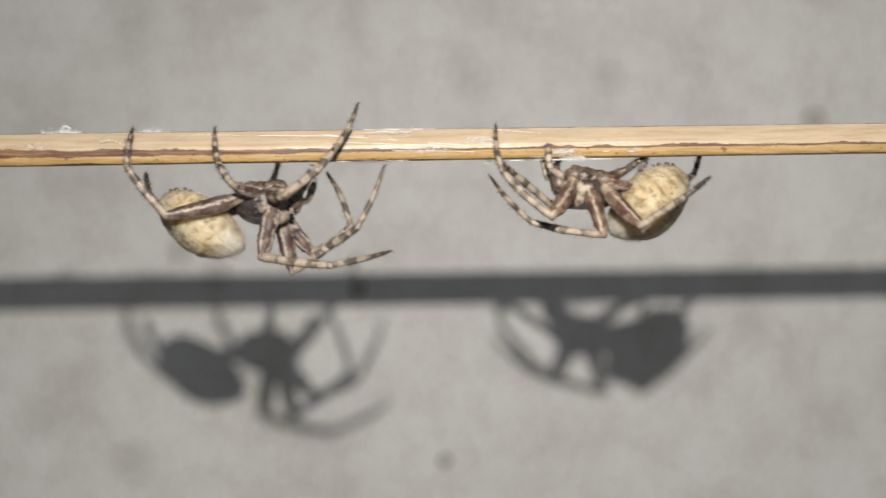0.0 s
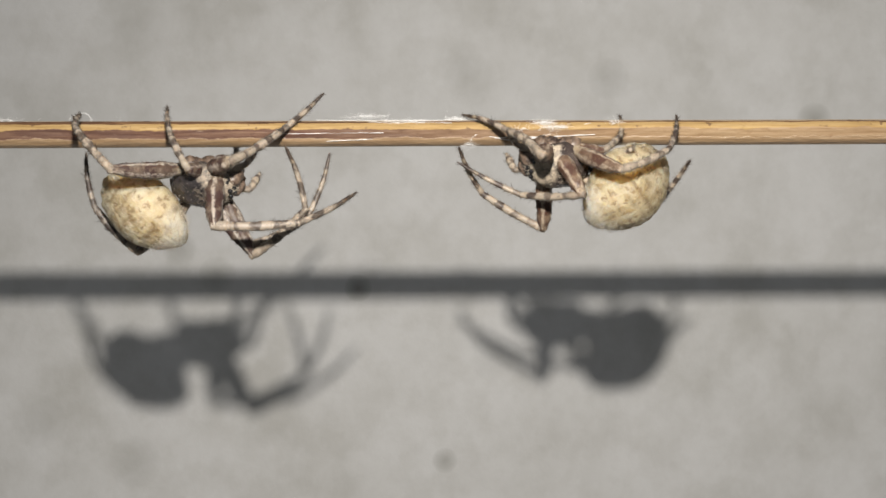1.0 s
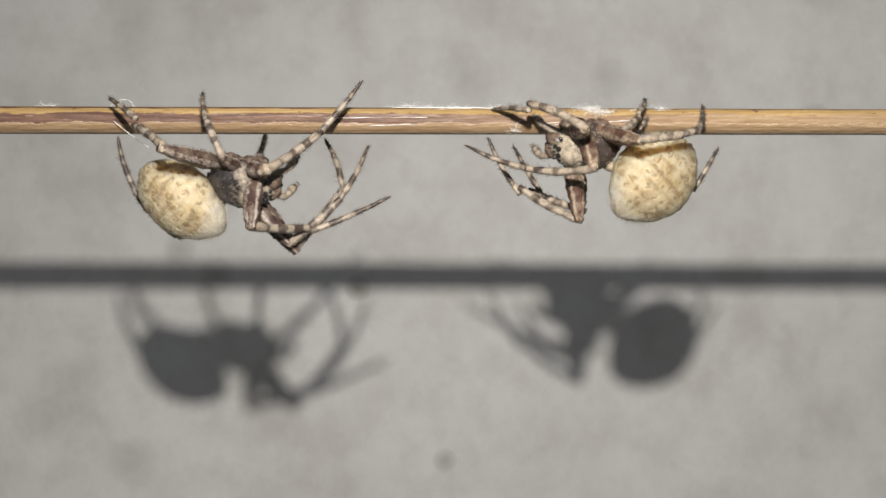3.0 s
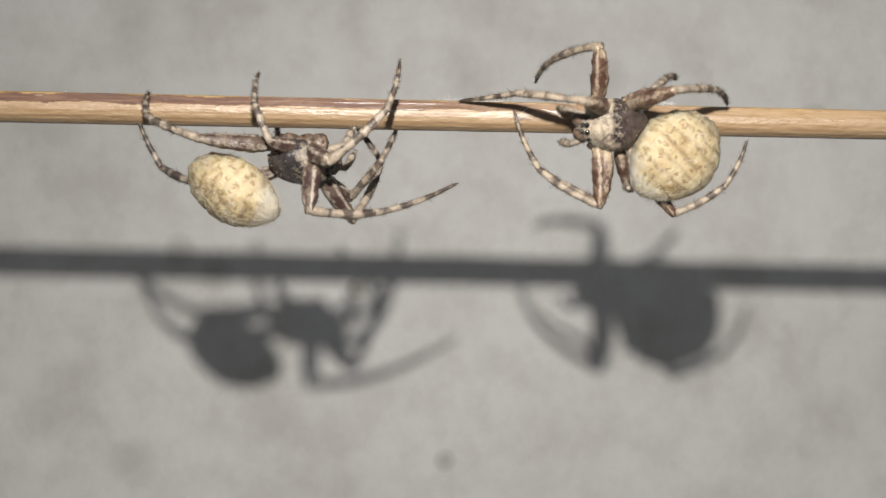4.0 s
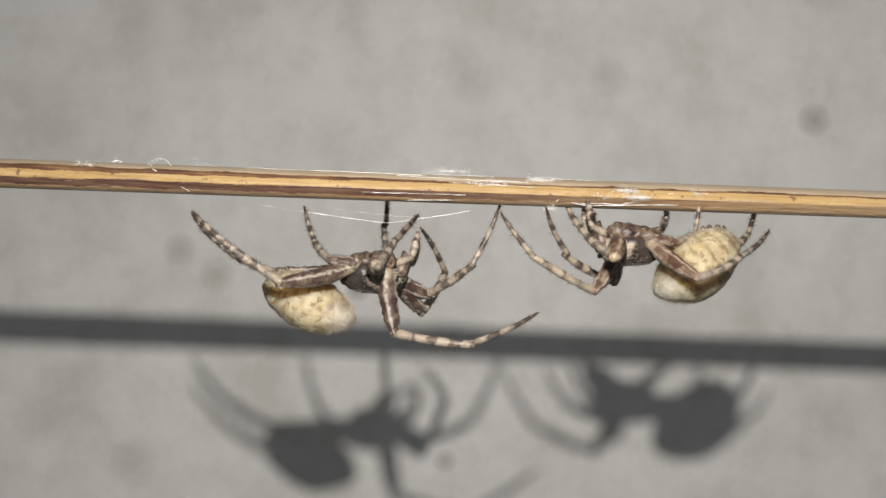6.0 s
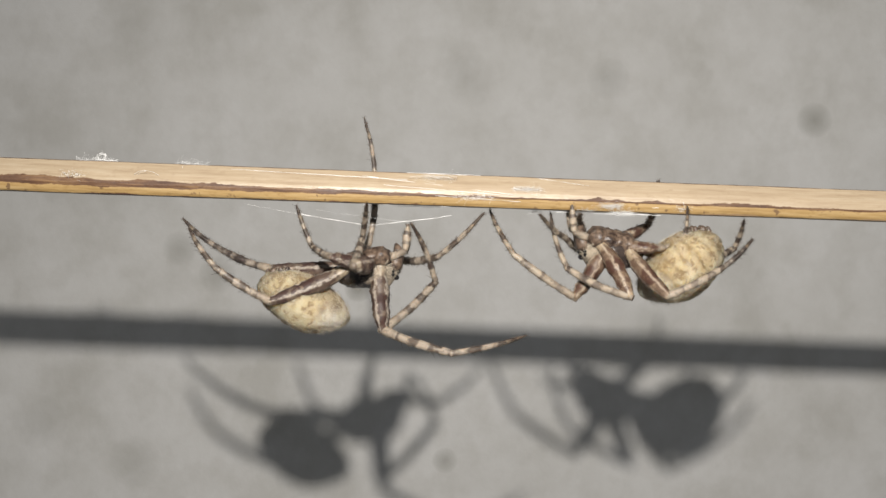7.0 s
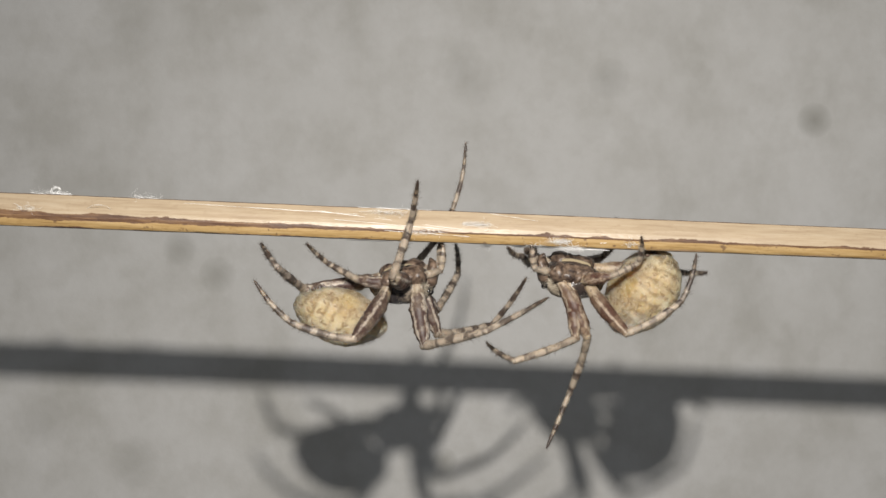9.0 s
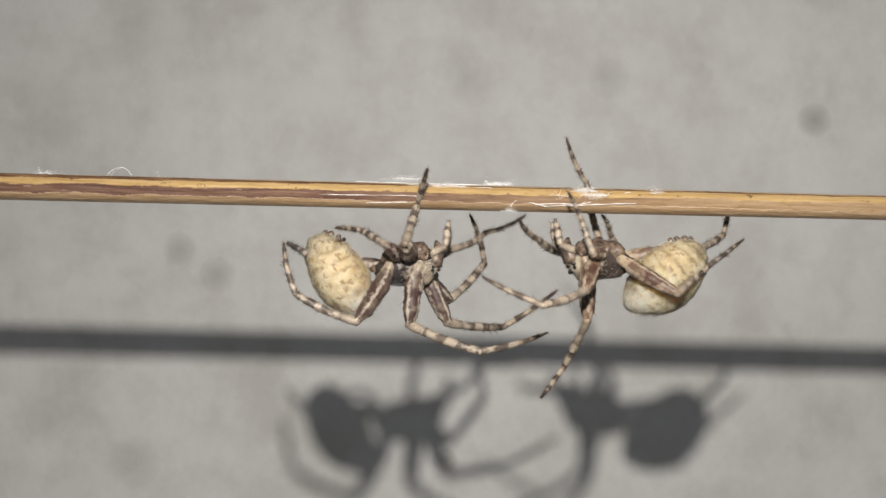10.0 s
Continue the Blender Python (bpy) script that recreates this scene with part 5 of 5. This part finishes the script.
    walk(right_spider, [
        (0, pose(0.01425, 0.12112, 1.20596, -170.0, -10.8, 180.0)), (0.2, pose(0.00733, 0.12010, 1.20652, -170.0, -10.8, 180.0)),
        (0.5, pose(0.00906, 0.11751, 1.20810, -170.0, -7.8, 180.0)), (0.8, pose(0.00884, 0.11751, 1.20728, -170.0, -7.8, -180.0)),
        (0.9, pose(0.01114, 0.11570, 1.20886, -135.0, -0.0, 180.0)), (1, pose(0.01093, 0.11570, 1.20811, -135.0, -0.0, 180.0)),
        (1.2, pose(0.01111, 0.11589, 1.20732, -135.0, -0.0, 180.0)), (1.3, pose(0.01089, 0.11589, 1.20624, -135.0, -0.0, 180.0)),
        (1.4, pose(0.01017, 0.11933, 1.20274, -168.0, -10.0, 180.0)), (1.5, pose(0.01017, 0.11933, 1.20241, -168.0, -10.0, 180.0)),
        (2, pose(0.01106, 0.11848, 1.20589, -162.0, -4.2, 180.0)), (2.2, pose(0.01167, 0.11504, 1.20873, -130.0, 3.0, 180.0)),
        (3.3, pose(0.01477, 0.11382, 1.20967, -120.0, -2.5, 180.0)), (3.5, pose(0.01569, 0.11324, 1.21030, -108.0, 11.9, 180.0)),
        (3.6, pose(0.01554, 0.11402, 1.21760, -65.0, -17.6, 180.0)), (3.7, pose(0.01638, 0.11342, 1.21440, -85.0, -3.6, 180.0)),
        (4, pose(0.01591, 0.11389, 1.21161, -102.0, 4.4, 180.0)), (4.2, pose(0.01504, 0.11532, 1.20742, -145.0, 15.5, 180.0)),
        (4.5, pose(0.01426, 0.11655, 1.20330, -165.0, -6.0, 180.0)), (5, pose(0.01264, 0.11658, 1.20330, -168.0, -6.0, 180.0)),
        (5.5, pose(0.01437, 0.11639, 1.20262, -168.0, -8.5, 180.0)), (5.7, pose(0.01808, 0.11658, 1.20095, -168.0, -8.5, 180.0)),
        (6.8, pose(0.01667, 0.11967, 1.20000, 175.0, -12.5, 180.0)), (7, pose(0.01636, 0.11908, 1.20006, 175.0, -12.5, 180.0)),
        (7.2, pose(0.01636, 0.11908, 1.20006, 175.0, -12.5, 180.0)), (7.3, pose(0.01630, 0.11729, 1.20346, -167.5, -10.2, 179.3)),
        (7.5, pose(0.01619, 0.11396, 1.20667, -135.0, -5.7, 180.0)), (7.8, pose(0.01584, 0.11486, 1.20299, -155.0, -5.7, 180.0)),
        (8, pose(0.01362, 0.11806, 1.19677, -172.0, -11.9, 180.0)), (8.2, pose(0.01230, 0.11990, 1.19644, 172.0, -18.4, 180.0)),
        (8.5, pose(0.01323, 0.12201, 1.19652, 160.0, -12.3, 180.0)), (8.7, pose(0.01399, 0.12177, 1.19621, 155.0, -9.9, -180.0)),
        (9, pose(0.01292, 0.12177, 1.19723, 155.0, -9.9, 180.0)), (9.5, pose(0.01708, 0.12221, 1.19906, 160.0, -2.6, 180.0)),
        (9.7, pose(0.01753, 0.12221, 1.19951, 160.0, -2.6, 180.0)), (9.8, pose(0.01529, 0.11829, 1.19882, -175.0, -3.0, 180.0)),
        (10, pose(0.01513, 0.11810, 1.19896, -175.0, -5.7, 180.0)),
    ])
    walk(right_spider_parts["abdomen"], [
        (0, pose(-0.00641, 0.00050, -0.00007, -6.6, -52.6, 13.4)), (0.2, pose(-0.00633, 0.00050, -0.00007, -6.6, -52.6, 13.4)),
        (0.5, pose(-0.00646, 0.00058, 0.00040, -6.1, -51.2, 12.7)), (0.8, pose(-0.00646, 0.00058, 0.00040, -6.1, -51.2, 12.7)),
        (0.9, pose(-0.00655, 0.00185, 0.00115, -11.0, -31.4, 37.6)), (1, pose(-0.00655, 0.00185, 0.00115, -11.0, -31.4, 37.6)),
        (1.2, pose(-0.00656, 0.00186, 0.00115, -11.0, -31.4, 37.6)), (1.3, pose(-0.00656, 0.00186, 0.00115, -11.0, -31.4, 37.6)),
        (1.4, pose(-0.00652, 0.00063, 0.00056, -5.9, -47.5, 13.4)), (1.5, pose(-0.00652, 0.00063, 0.00056, -5.9, -47.5, 13.4)),
        (2, pose(-0.00679, 0.00090, 0.00114, -6.5, -41.7, 16.8)), (2.2, pose(-0.00633, 0.00238, 0.00134, -9.1, -26.8, 36.9)),
        (3.3, pose(-0.00652, 0.00245, 0.00084, -9.7, -22.6, 46.1)), (3.5, pose(-0.00550, 0.00352, 0.00062, -3.0, -10.0, 33.0)),
        (3.6, pose(-0.00660, -0.00221, 0.00048, -49.2, 6.5, 14.1)), (3.7, pose(-0.00634, 0.00021, -0.00052, 0.0, 0.3, 3.6)),
        (4, pose(-0.00568, 0.00327, 0.00018, -3.2, -8.2, 42.4)), (4.2, pose(-0.00555, 0.00257, 0.00280, -2.6, -20.0, 14.8)),
        (4.5, pose(-0.00693, 0.00064, 0.00047, -5.4, -42.0, 14.0)), (5, pose(-0.00686, 0.00070, 0.00089, -4.7, -43.7, 11.7)),
        (5.5, pose(-0.00667, 0.00067, 0.00076, -5.9, -47.4, 13.3)), (5.7, pose(-0.00670, 0.00067, 0.00076, -5.9, -47.4, 13.3)),
        (6.8, pose(-0.00721, 0.00050, 0.00004, 3.2, -52.3, -6.5)), (7, pose(-0.00718, 0.00050, 0.00004, 3.2, -52.3, -6.5)),
        (7.2, pose(-0.00718, 0.00050, 0.00004, 3.2, -52.3, -6.5)), (7.3, pose(-0.00723, 0.00092, 0.00038, -5.9, -47.4, 13.5)),
        (7.5, pose(-0.00731, 0.00170, 0.00100, -14.0, -34.4, 43.2)), (7.8, pose(-0.00737, 0.00127, 0.00155, -12.8, -46.4, 29.3)),
        (8, pose(-0.00694, 0.00049, -0.00011, -4.6, -50.4, 9.8)), (8.2, pose(-0.00797, 0.00056, -0.00039, 13.3, -67.5, -19.8)),
        (8.5, pose(-0.00750, 0.00039, 0.00019, 25.6, -61.4, -41.8)), (8.7, pose(-0.00715, 0.00032, 0.00020, 28.9, -58.5, -49.5)),
        (9, pose(-0.00715, 0.00032, 0.00020, 28.9, -58.5, -49.5)), (9.5, pose(-0.00641, 0.00024, 0.00049, 16.0, -54.5, -30.6)),
        (9.7, pose(-0.00671, 0.00024, 0.00039, 16.0, -54.5, -30.6)), (9.8, pose(-0.00689, 0.00060, 0.00111, -2.1, -45.3, 5.1)),
        (10, pose(-0.00668, 0.00058, 0.00084, -2.5, -48.1, 5.6)),
    ])
    stride(right_spider_parts["near", 1], [
        (0, -64, 49, 20, -35, 65, -58), (0.2, -64, 49, 20, -35, 65, -58), (0.5, -72, 50, -12, -37, 65, -53),
        (0.8, -72, 50, -12, -37, 65, -53), (0.9, -81, 55, 37, -60, 20, -44), (1, -81, 55, 37, -60, 20, -44),
        (1.2, -81, 55, 37, -60, 20, -44), (1.3, -81, 55, 37, -60, 20, -44), (1.4, -80, 53, 12, -33, 77, -47),
        (1.5, -80, 53, 12, -33, 77, -47), (2, -69, 38, 58, -40, 56, -52), (2.2, -102, 61, 33, -58, 3, -47),
    ] + [
        (3.3, -102, 64, -9, -41, 47, -54), (3.5, -103, 49, -16, -47, 48, -62), (3.6, -29, 75, -17, -44, -12, -46),
        (3.7, -53, 48, 16, -6, 32, -30), (4, -92, 26, 19, -56, 61, -63), (4.2, -100, 28, -1, -58, 72, -33),
        (4.5, -84, 45, 49, -42, 65, -61), (5, -89, 29, 54, -33, 66, -48), (5.5, -77, 25, 66, -30, 69, -42),
        (5.7, -77, 25, 66, -30, 69, -42), (6.8, -134, 39, 27, -9, 52, -49), (7, -134, 39, 27, -9, 52, -49),
    ] + [
        (7.2, -134, 39, 27, -9, 52, -49), (7.3, -140, 43, 25, -21, 40, -50), (7.5, -153, 50, 19, -43, 18, -50),
        (8, -84, 37, 44, -21, 67, -35), (8.2, -146, 42, 34, 2, -26, -49), (8.5, -121, 61, 54, 51, -54, 0),
        (8.7, -141, 44, 75, 81, -66, 55), (9, -141, 44, 75, 81, -66, 55), (9.5, -163, 57, 43, 71, -42, 55),
        (9.7, -163, 57, 43, 71, -42, 55), (9.8, -178, 72, 70, 25, -66, 12), (10, 172, 84, 76, 41, -63, 30),
    ])
    stride(right_spider_parts["near", 2], [
        (0, -152, 61, 18, -3, -34, -27), (0.2, -152, 61, 18, -3, -34, -27), (0.5, -162, 61, 1, -1, -31, -22),
        (0.8, -162, 61, 1, -1, -31, -22), (0.9, 160, 65, 32, -30, -21, -18), (1, 160, 65, 32, -30, -21, -18),
        (1.2, 160, 65, 32, -30, -21, -18), (1.3, 160, 65, 32, -30, -21, -18), (1.4, 122, 77, 6, -11, -11, -33),
        (1.5, 122, 77, 6, -11, -11, -33), (2, 137, 73, 4, 5, -26, -10), (2.2, 126, 85, 26, -36, -16, -12),
    ] + [
        (3.3, 125, 75, 20, -34, -6, -32), (3.5, 26, 74, -8, -75, -16, -28), (3.6, -4, 62, -11, -69, 45, -82),
        (3.7, -63, 44, -4, -64, 55, -38), (4, -31, 64, -8, -35, 7, -38), (4.2, -45, 49, 14, -43, -3, -58),
        (4.5, 39, 65, 6, -19, 10, -56), (5, 28, 62, -14, -19, 33, -51), (5.5, 31, 64, -30, -12, 36, -44),
        (5.7, 31, 64, -30, -12, 36, -44), (6.8, -11, 71, -6, -23, 58, -31), (7, -11, 71, -6, -23, 58, -31),
    ] + [
        (7.2, -11, 71, -6, -23, 58, -31), (7.3, -5, 73, 3, -26, 45, -38), (7.5, 13, 77, 22, -30, 15, -46),
        (8, 22, 72, -26, -15, 27, -41), (8.2, -36, 74, -25, -14, 29, -25), (8.5, -136, 42, -47, 15, 53, 43),
        (8.7, -115, 50, -37, 9, 66, 16), (9, -115, 50, -37, 9, 66, 16), (9.5, -97, 55, -37, 2, 67, -13),
        (9.7, -97, 55, -37, 2, 67, -13), (9.8, 173, 83, -55, 22, 61, 8), (10, -75, 41, -53, 16, 32, -19),
    ])
    stride(right_spider_parts["near", 3], [
        (0, -171, -2, 115, -48, 105, -47), (0.2, -171, -2, 115, -48, 105, -47), (0.5, -147, -12, 123, -33, 108, -39),
        (0.8, -147, -12, 123, -33, 108, -39), (0.9, -177, 8, 171, -53, 124, -81), (1, -177, 8, 171, -53, 124, -81),
        (1.2, -177, 8, 171, -53, 124, -81), (1.3, -177, 8, 171, -53, 124, -81), (1.4, -168, -18, 128, -39, 105, -35),
        (1.5, -168, -18, 128, -39, 105, -35), (2, -173, 1, 144, -42, 110, -61), (2.2, 177, 12, -177, -59, 150, -68),
    ] + [
        (3.3, -149, 46, -171, -49, -173, -69), (3.5, -167, 48, -169, -46, -170, -53), (3.6, -128, 35, -133, -25, -158, -55),
        (3.7, -180, 59, -130, -31, 173, -62), (4, -156, 8, -157, -45, 154, -68), (4.2, -174, 23, 157, -26, 138, -60),
        (4.5, -170, -2, 163, -48, -102, -83), (5, -169, -7, 167, -47, 100, -71), (5.5, -170, -1, 136, -40, -80, -73),
        (5.7, -170, -1, 136, -40, -80, -73), (6.8, -171, -9, 150, -19, -59, -71), (7, -171, -9, 150, -19, -59, -71),
    ] + [
        (7.2, -171, -9, 150, -19, -59, -71), (7.3, -167, 2, 159, -31, -80, -81), (7.5, -159, 23, -176, -52, 157, -75),
        (8, -145, -6, 144, -33, -69, -67), (8.2, -167, -10, 129, -20, -67, -55), (8.5, -144, -28, 131, -14, -72, -58),
        (8.7, -147, -28, 153, -26, -68, -65), (9, -147, -28, 153, -26, -68, -65), (9.5, -137, -24, 143, -22, -68, -75),
        (9.7, -137, -24, 143, -22, -68, -75), (9.8, -128, 34, 146, -41, -108, -44), (10, -65, 7, 29, -64, -47, -44),
    ])
    stride(right_spider_parts["near", 4], [
        (0, -129, 37, 158, -43, 133, -39), (0.2, -129, 37, 158, -43, 133, -39), (0.5, -128, 39, 155, -36, 139, -39),
        (0.8, -128, 39, 155, -36, 139, -39), (0.9, -147, 52, 174, -36, -174, -75), (1, -147, 52, 174, -36, -174, -75),
        (1.2, -147, 52, 174, -36, -174, -75), (1.3, -147, 52, 174, -36, -174, -75), (1.4, -127, 35, 162, -29, 135, -42),
        (1.5, -127, 35, 162, -29, 135, -42), (2, -131, 41, 154, -26, 146, -36), (2.2, -145, 56, 173, -26, 169, -71),
    ] + [
        (3.3, -145, 62, 178, -27, -140, -71), (3.5, -162, 64, 165, -27, -171, -64), (3.6, -154, 69, -136, -25, -158, -54),
        (3.7, -147, 68, -169, -36, 171, -64), (4, -152, 58, 172, -39, 135, -57), (4.2, -176, 42, 139, -31, 162, -64),
        (4.5, -160, 39, 153, -42, 157, -48), (5, -139, 31, 149, -31, 145, -42), (5.5, -134, 30, 148, -31, 144, -43),
        (5.7, -134, 30, 148, -31, 144, -43), (6.8, -127, 26, 165, -37, 137, -41), (7, -127, 26, 165, -37, 137, -41),
    ] + [
        (7.2, -127, 26, 165, -37, 137, -41), (7.3, -130, 34, 169, -36, 141, -52), (7.5, -139, 48, 176, -35, 161, -71),
        (8, -117, 35, -179, -36, 151, -45), (8.2, -123, 23, 169, -43, 116, -64), (8.5, -116, 16, 171, -44, 116, -54),
        (8.7, -125, 15, 169, -41, 106, -53), (9, -125, 15, 169, -41, 106, -53), (9.5, -115, 16, 160, -29, 124, -71),
        (9.7, -115, 16, 160, -29, 124, -71), (9.8, -149, 29, 135, -31, 155, -36), (10, -149, 27, 134, -33, 158, -39),
    ])
    stride(right_spider_parts["far", 1], [
        (0, 86, 14, -32, -19, -74, 6), (0.2, 86, 14, -32, -19, -74, 6), (0.5, 80, 20, -32, -26, -71, -28),
        (0.8, 80, 20, -32, -26, -71, -28), (0.9, 94, 19, -22, -21, -68, -1), (1, 94, 19, -22, -21, -68, -1),
        (1.2, 94, 19, -22, -21, -68, -1), (1.3, 94, 19, -22, -21, -68, -1), (1.4, 94, 23, -37, -16, -71, -16),
        (1.5, 94, 23, -37, -16, -71, -16), (2, 93, 25, -30, -22, -72, -12), (2.2, 97, 26, -16, -32, -68, -7),
    ] + [
        (3.3, 104, 29, -6, -36, -50, -41), (3.5, 88, 40, -33, -13, -72, -45), (3.6, 136, 27, -16, -36, -29, -36),
        (3.7, 106, 42, -15, -1, -60, -45), (4, 88, 10, -33, -25, -71, -7), (4.2, 79, 20, -31, -39, -84, -20),
        (4.5, 88, 2, -49, -2, -67, -10), (5, 112, 32, -29, -18, -54, -32), (5.5, 110, 37, -28, -13, -55, -32),
        (5.7, 110, 37, -28, -13, -55, -32), (6.8, 96, 19, -59, -12, -56, -18), (7, 96, 19, -59, -12, -56, -18),
    ] + [
        (7.2, 96, 19, -59, -12, -56, -18), (7.3, 101, 28, -50, -3, -53, -29), (7.5, 115, 44, -32, 14, -43, -50),
        (8, 89, 12, -57, -8, -71, -22), (8.2, 83, 30, -66, -11, -57, -19), (8.5, 69, 21, -72, -21, -68, -22),
        (8.7, 75, 29, -67, -28, -70, -29), (9, 75, 29, -67, -28, -70, -29), (9.5, 78, 29, -61, -26, -48, -35),
        (9.7, 78, 29, -61, -26, -48, -35), (9.8, 84, -4, -62, -6, -56, -22), (10, 82, -4, -59, -5, -66, -11),
    ])
    stride(right_spider_parts["far", 2], [
        (0, 65, -20, 96, -27, -87, 8), (0.2, 65, -20, 96, -27, -87, 8), (0.5, 70, -28, 81, -25, -84, 13),
        (0.8, 70, -28, 81, -25, -84, 13), (0.9, 90, -34, 61, -63, -82, 34), (1, 90, -34, 61, -63, -82, 34),
        (1.2, 90, -34, 61, -63, -82, 34), (1.3, 90, -34, 61, -63, -82, 34), (1.4, 72, -26, 84, -22, -85, 9),
        (1.5, 72, -26, 84, -22, -85, 9), (2, 72, -21, 82, -38, -83, 11), (2.2, 91, -22, 29, -67, -72, 21),
    ] + [
        (3.3, 100, 18, -14, -12, -53, -16), (3.5, 80, 36, -30, -13, -66, -14), (3.6, 86, 52, -86, -60, -60, -61),
        (3.7, 119, -4, -34, -53, -34, -60), (4, 81, 9, 23, -84, -34, -8), (4.2, 72, 22, -28, -38, -75, -51),
        (4.5, 76, -19, -75, 2, -81, 7), (5, 70, -23, -79, 2, -85, 7), (5.5, 70, -20, -78, 5, -84, 7),
        (5.7, 70, -20, -78, 5, -84, 7), (6.8, 81, 6, -75, -15, -80, -14), (7, 81, 6, -75, -15, -80, -14),
    ] + [
        (7.2, 81, 6, -75, -15, -80, -14), (7.3, 89, 20, -59, -6, -69, -22), (7.5, 109, 45, -29, 12, -45, -34),
        (8, 72, -10, -79, 1, -81, -8), (8.2, 69, 16, -76, -16, -80, -14), (8.5, 57, 17, -80, -27, -82, -22),
        (8.7, 67, 25, -70, -30, -82, -27), (9, 67, 25, -70, -30, -82, -27), (9.5, 70, 26, -73, -30, -76, -39),
        (9.7, 70, 26, -73, -30, -76, -39), (9.8, 74, -7, -80, -11, -82, -16), (10, 104, -22, -37, -66, -49, -42),
    ])
    stride(right_spider_parts["far", 3], [
        (0, 146, -36, -100, -4, 118, -32), (0.2, 146, -36, -100, -4, 118, -32), (0.5, 146, -29, -102, -2, 114, -37),
        (0.8, 146, -29, -102, -2, 114, -37), (0.9, -165, -2, -100, 34, 119, -52), (1, -165, -2, -100, 34, 119, -52),
        (1.2, -165, -2, -100, 34, 119, -52), (1.3, -165, -2, -100, 34, 119, -52), (1.4, 164, -32, -99, -3, 108, -31),
        (1.5, 164, -32, -99, -3, 108, -31), (2, -175, -18, -101, 0, 112, -36), (2.2, 176, -23, -94, 25, 159, -71),
    ] + [
        (3.3, -166, -41, -105, 50, -175, -61), (3.5, -163, -41, -120, 46, -176, -59), (3.6, -160, -39, 113, 55, -120, -41),
        (3.7, 144, -13, 96, 71, -145, -57), (4, 103, -28, -47, 80, 132, -73), (4.2, 165, -23, -100, 21, 140, -39),
        (4.5, 122, -37, -91, 2, 108, -32), (5, 139, -30, -83, 0, 97, -32), (5.5, 135, -32, -83, 3, 98, -29),
        (5.7, 135, -32, -83, 3, 98, -29), (6.8, 131, -23, -88, -36, 94, -52), (7, 131, -23, -88, -36, 94, -52),
    ] + [
        (7.2, 131, -23, -88, -36, 94, -52), (7.3, 149, -30, -92, -15, 109, -60), (7.5, -172, -34, -98, 28, 159, -67),
        (8, 135, -25, -85, -31, -71, -39), (8.2, 125, -6, -76, -54, -75, -56), (8.5, 125, 6, -80, -68, -66, -58),
        (8.7, 121, 7, -107, -54, -69, -67), (9, 121, 7, -107, -54, -69, -67), (9.5, 108, 18, -100, -47, -99, -43),
        (9.7, 108, 18, -100, -47, -99, -43), (9.8, 123, -15, -97, -28, -92, -24), (10, 111, -11, -70, -26, -65, -25),
    ])
    stride(right_spider_parts["far", 4], [
        (0, 164, -17, 126, -30, -83, -28), (0.2, 164, -17, 126, -30, -83, -28), (0.5, 163, -13, 125, -28, -85, -31),
        (0.8, 163, -13, 125, -28, -85, -31), (0.9, 170, 22, 142, -55, -106, 10), (1, 170, 22, 142, -55, -106, 10),
        (1.2, 170, 22, 142, -55, -106, 10), (1.3, 170, 22, 142, -55, -106, 10), (1.4, 169, -12, 129, -20, -82, -27),
        (1.5, 169, -12, 129, -20, -82, -27), (2, -173, -3, 125, -29, -85, -16), (2.2, 166, 23, 133, -54, -121, -6),
    ] + [
        (3.3, 160, 22, 161, -61, -117, -16), (3.4, 136, -1, -178, -26, -125, -9), (3.5, 111, -4, -168, 10, -133, -1),
        (3.6, -161, -27, -145, -1, -142, 17), (3.7, 143, -18, -155, 16, -114, 13), (4, 119, 2, -153, 8, -118, 1),
        (4.1, 143, 9, 176, -19, -114, 5), (4.2, 170, 33, 135, -39, -110, 9), (4.5, -166, -6, 132, -35, -82, -25),
        (5, -167, -7, 131, -30, -81, -25), (5.5, -167, -3, 123, -34, -83, -36), (5.7, -167, -3, 123, -34, -83, -36),
    ] + [
        (6.8, -168, -4, 127, -15, -81, -41), (7, -168, -4, 127, -15, -81, -41), (7.2, -168, -4, 127, -15, -81, -41),
        (7.3, -173, 4, 134, -27, -89, -29), (7.5, 176, 20, 152, -47, -100, -5), (8, -167, -10, 122, -24, -79, -24),
        (8.2, -171, -20, 123, 7, -93, -17), (8.5, 177, -12, 119, 20, -97, -27), (8.7, 170, -4, 125, 19, -106, -28),
        (9, 170, -4, 125, 19, -106, -28), (9.5, 174, -1, 120, 19, -106, -27), (9.7, 174, -1, 120, 19, -106, -27),
    ] + [
        (9.8, -167, -8, 127, -18, -86, -55), (10, -167, -10, 130, -23, -82, -45),
    ])


motions()
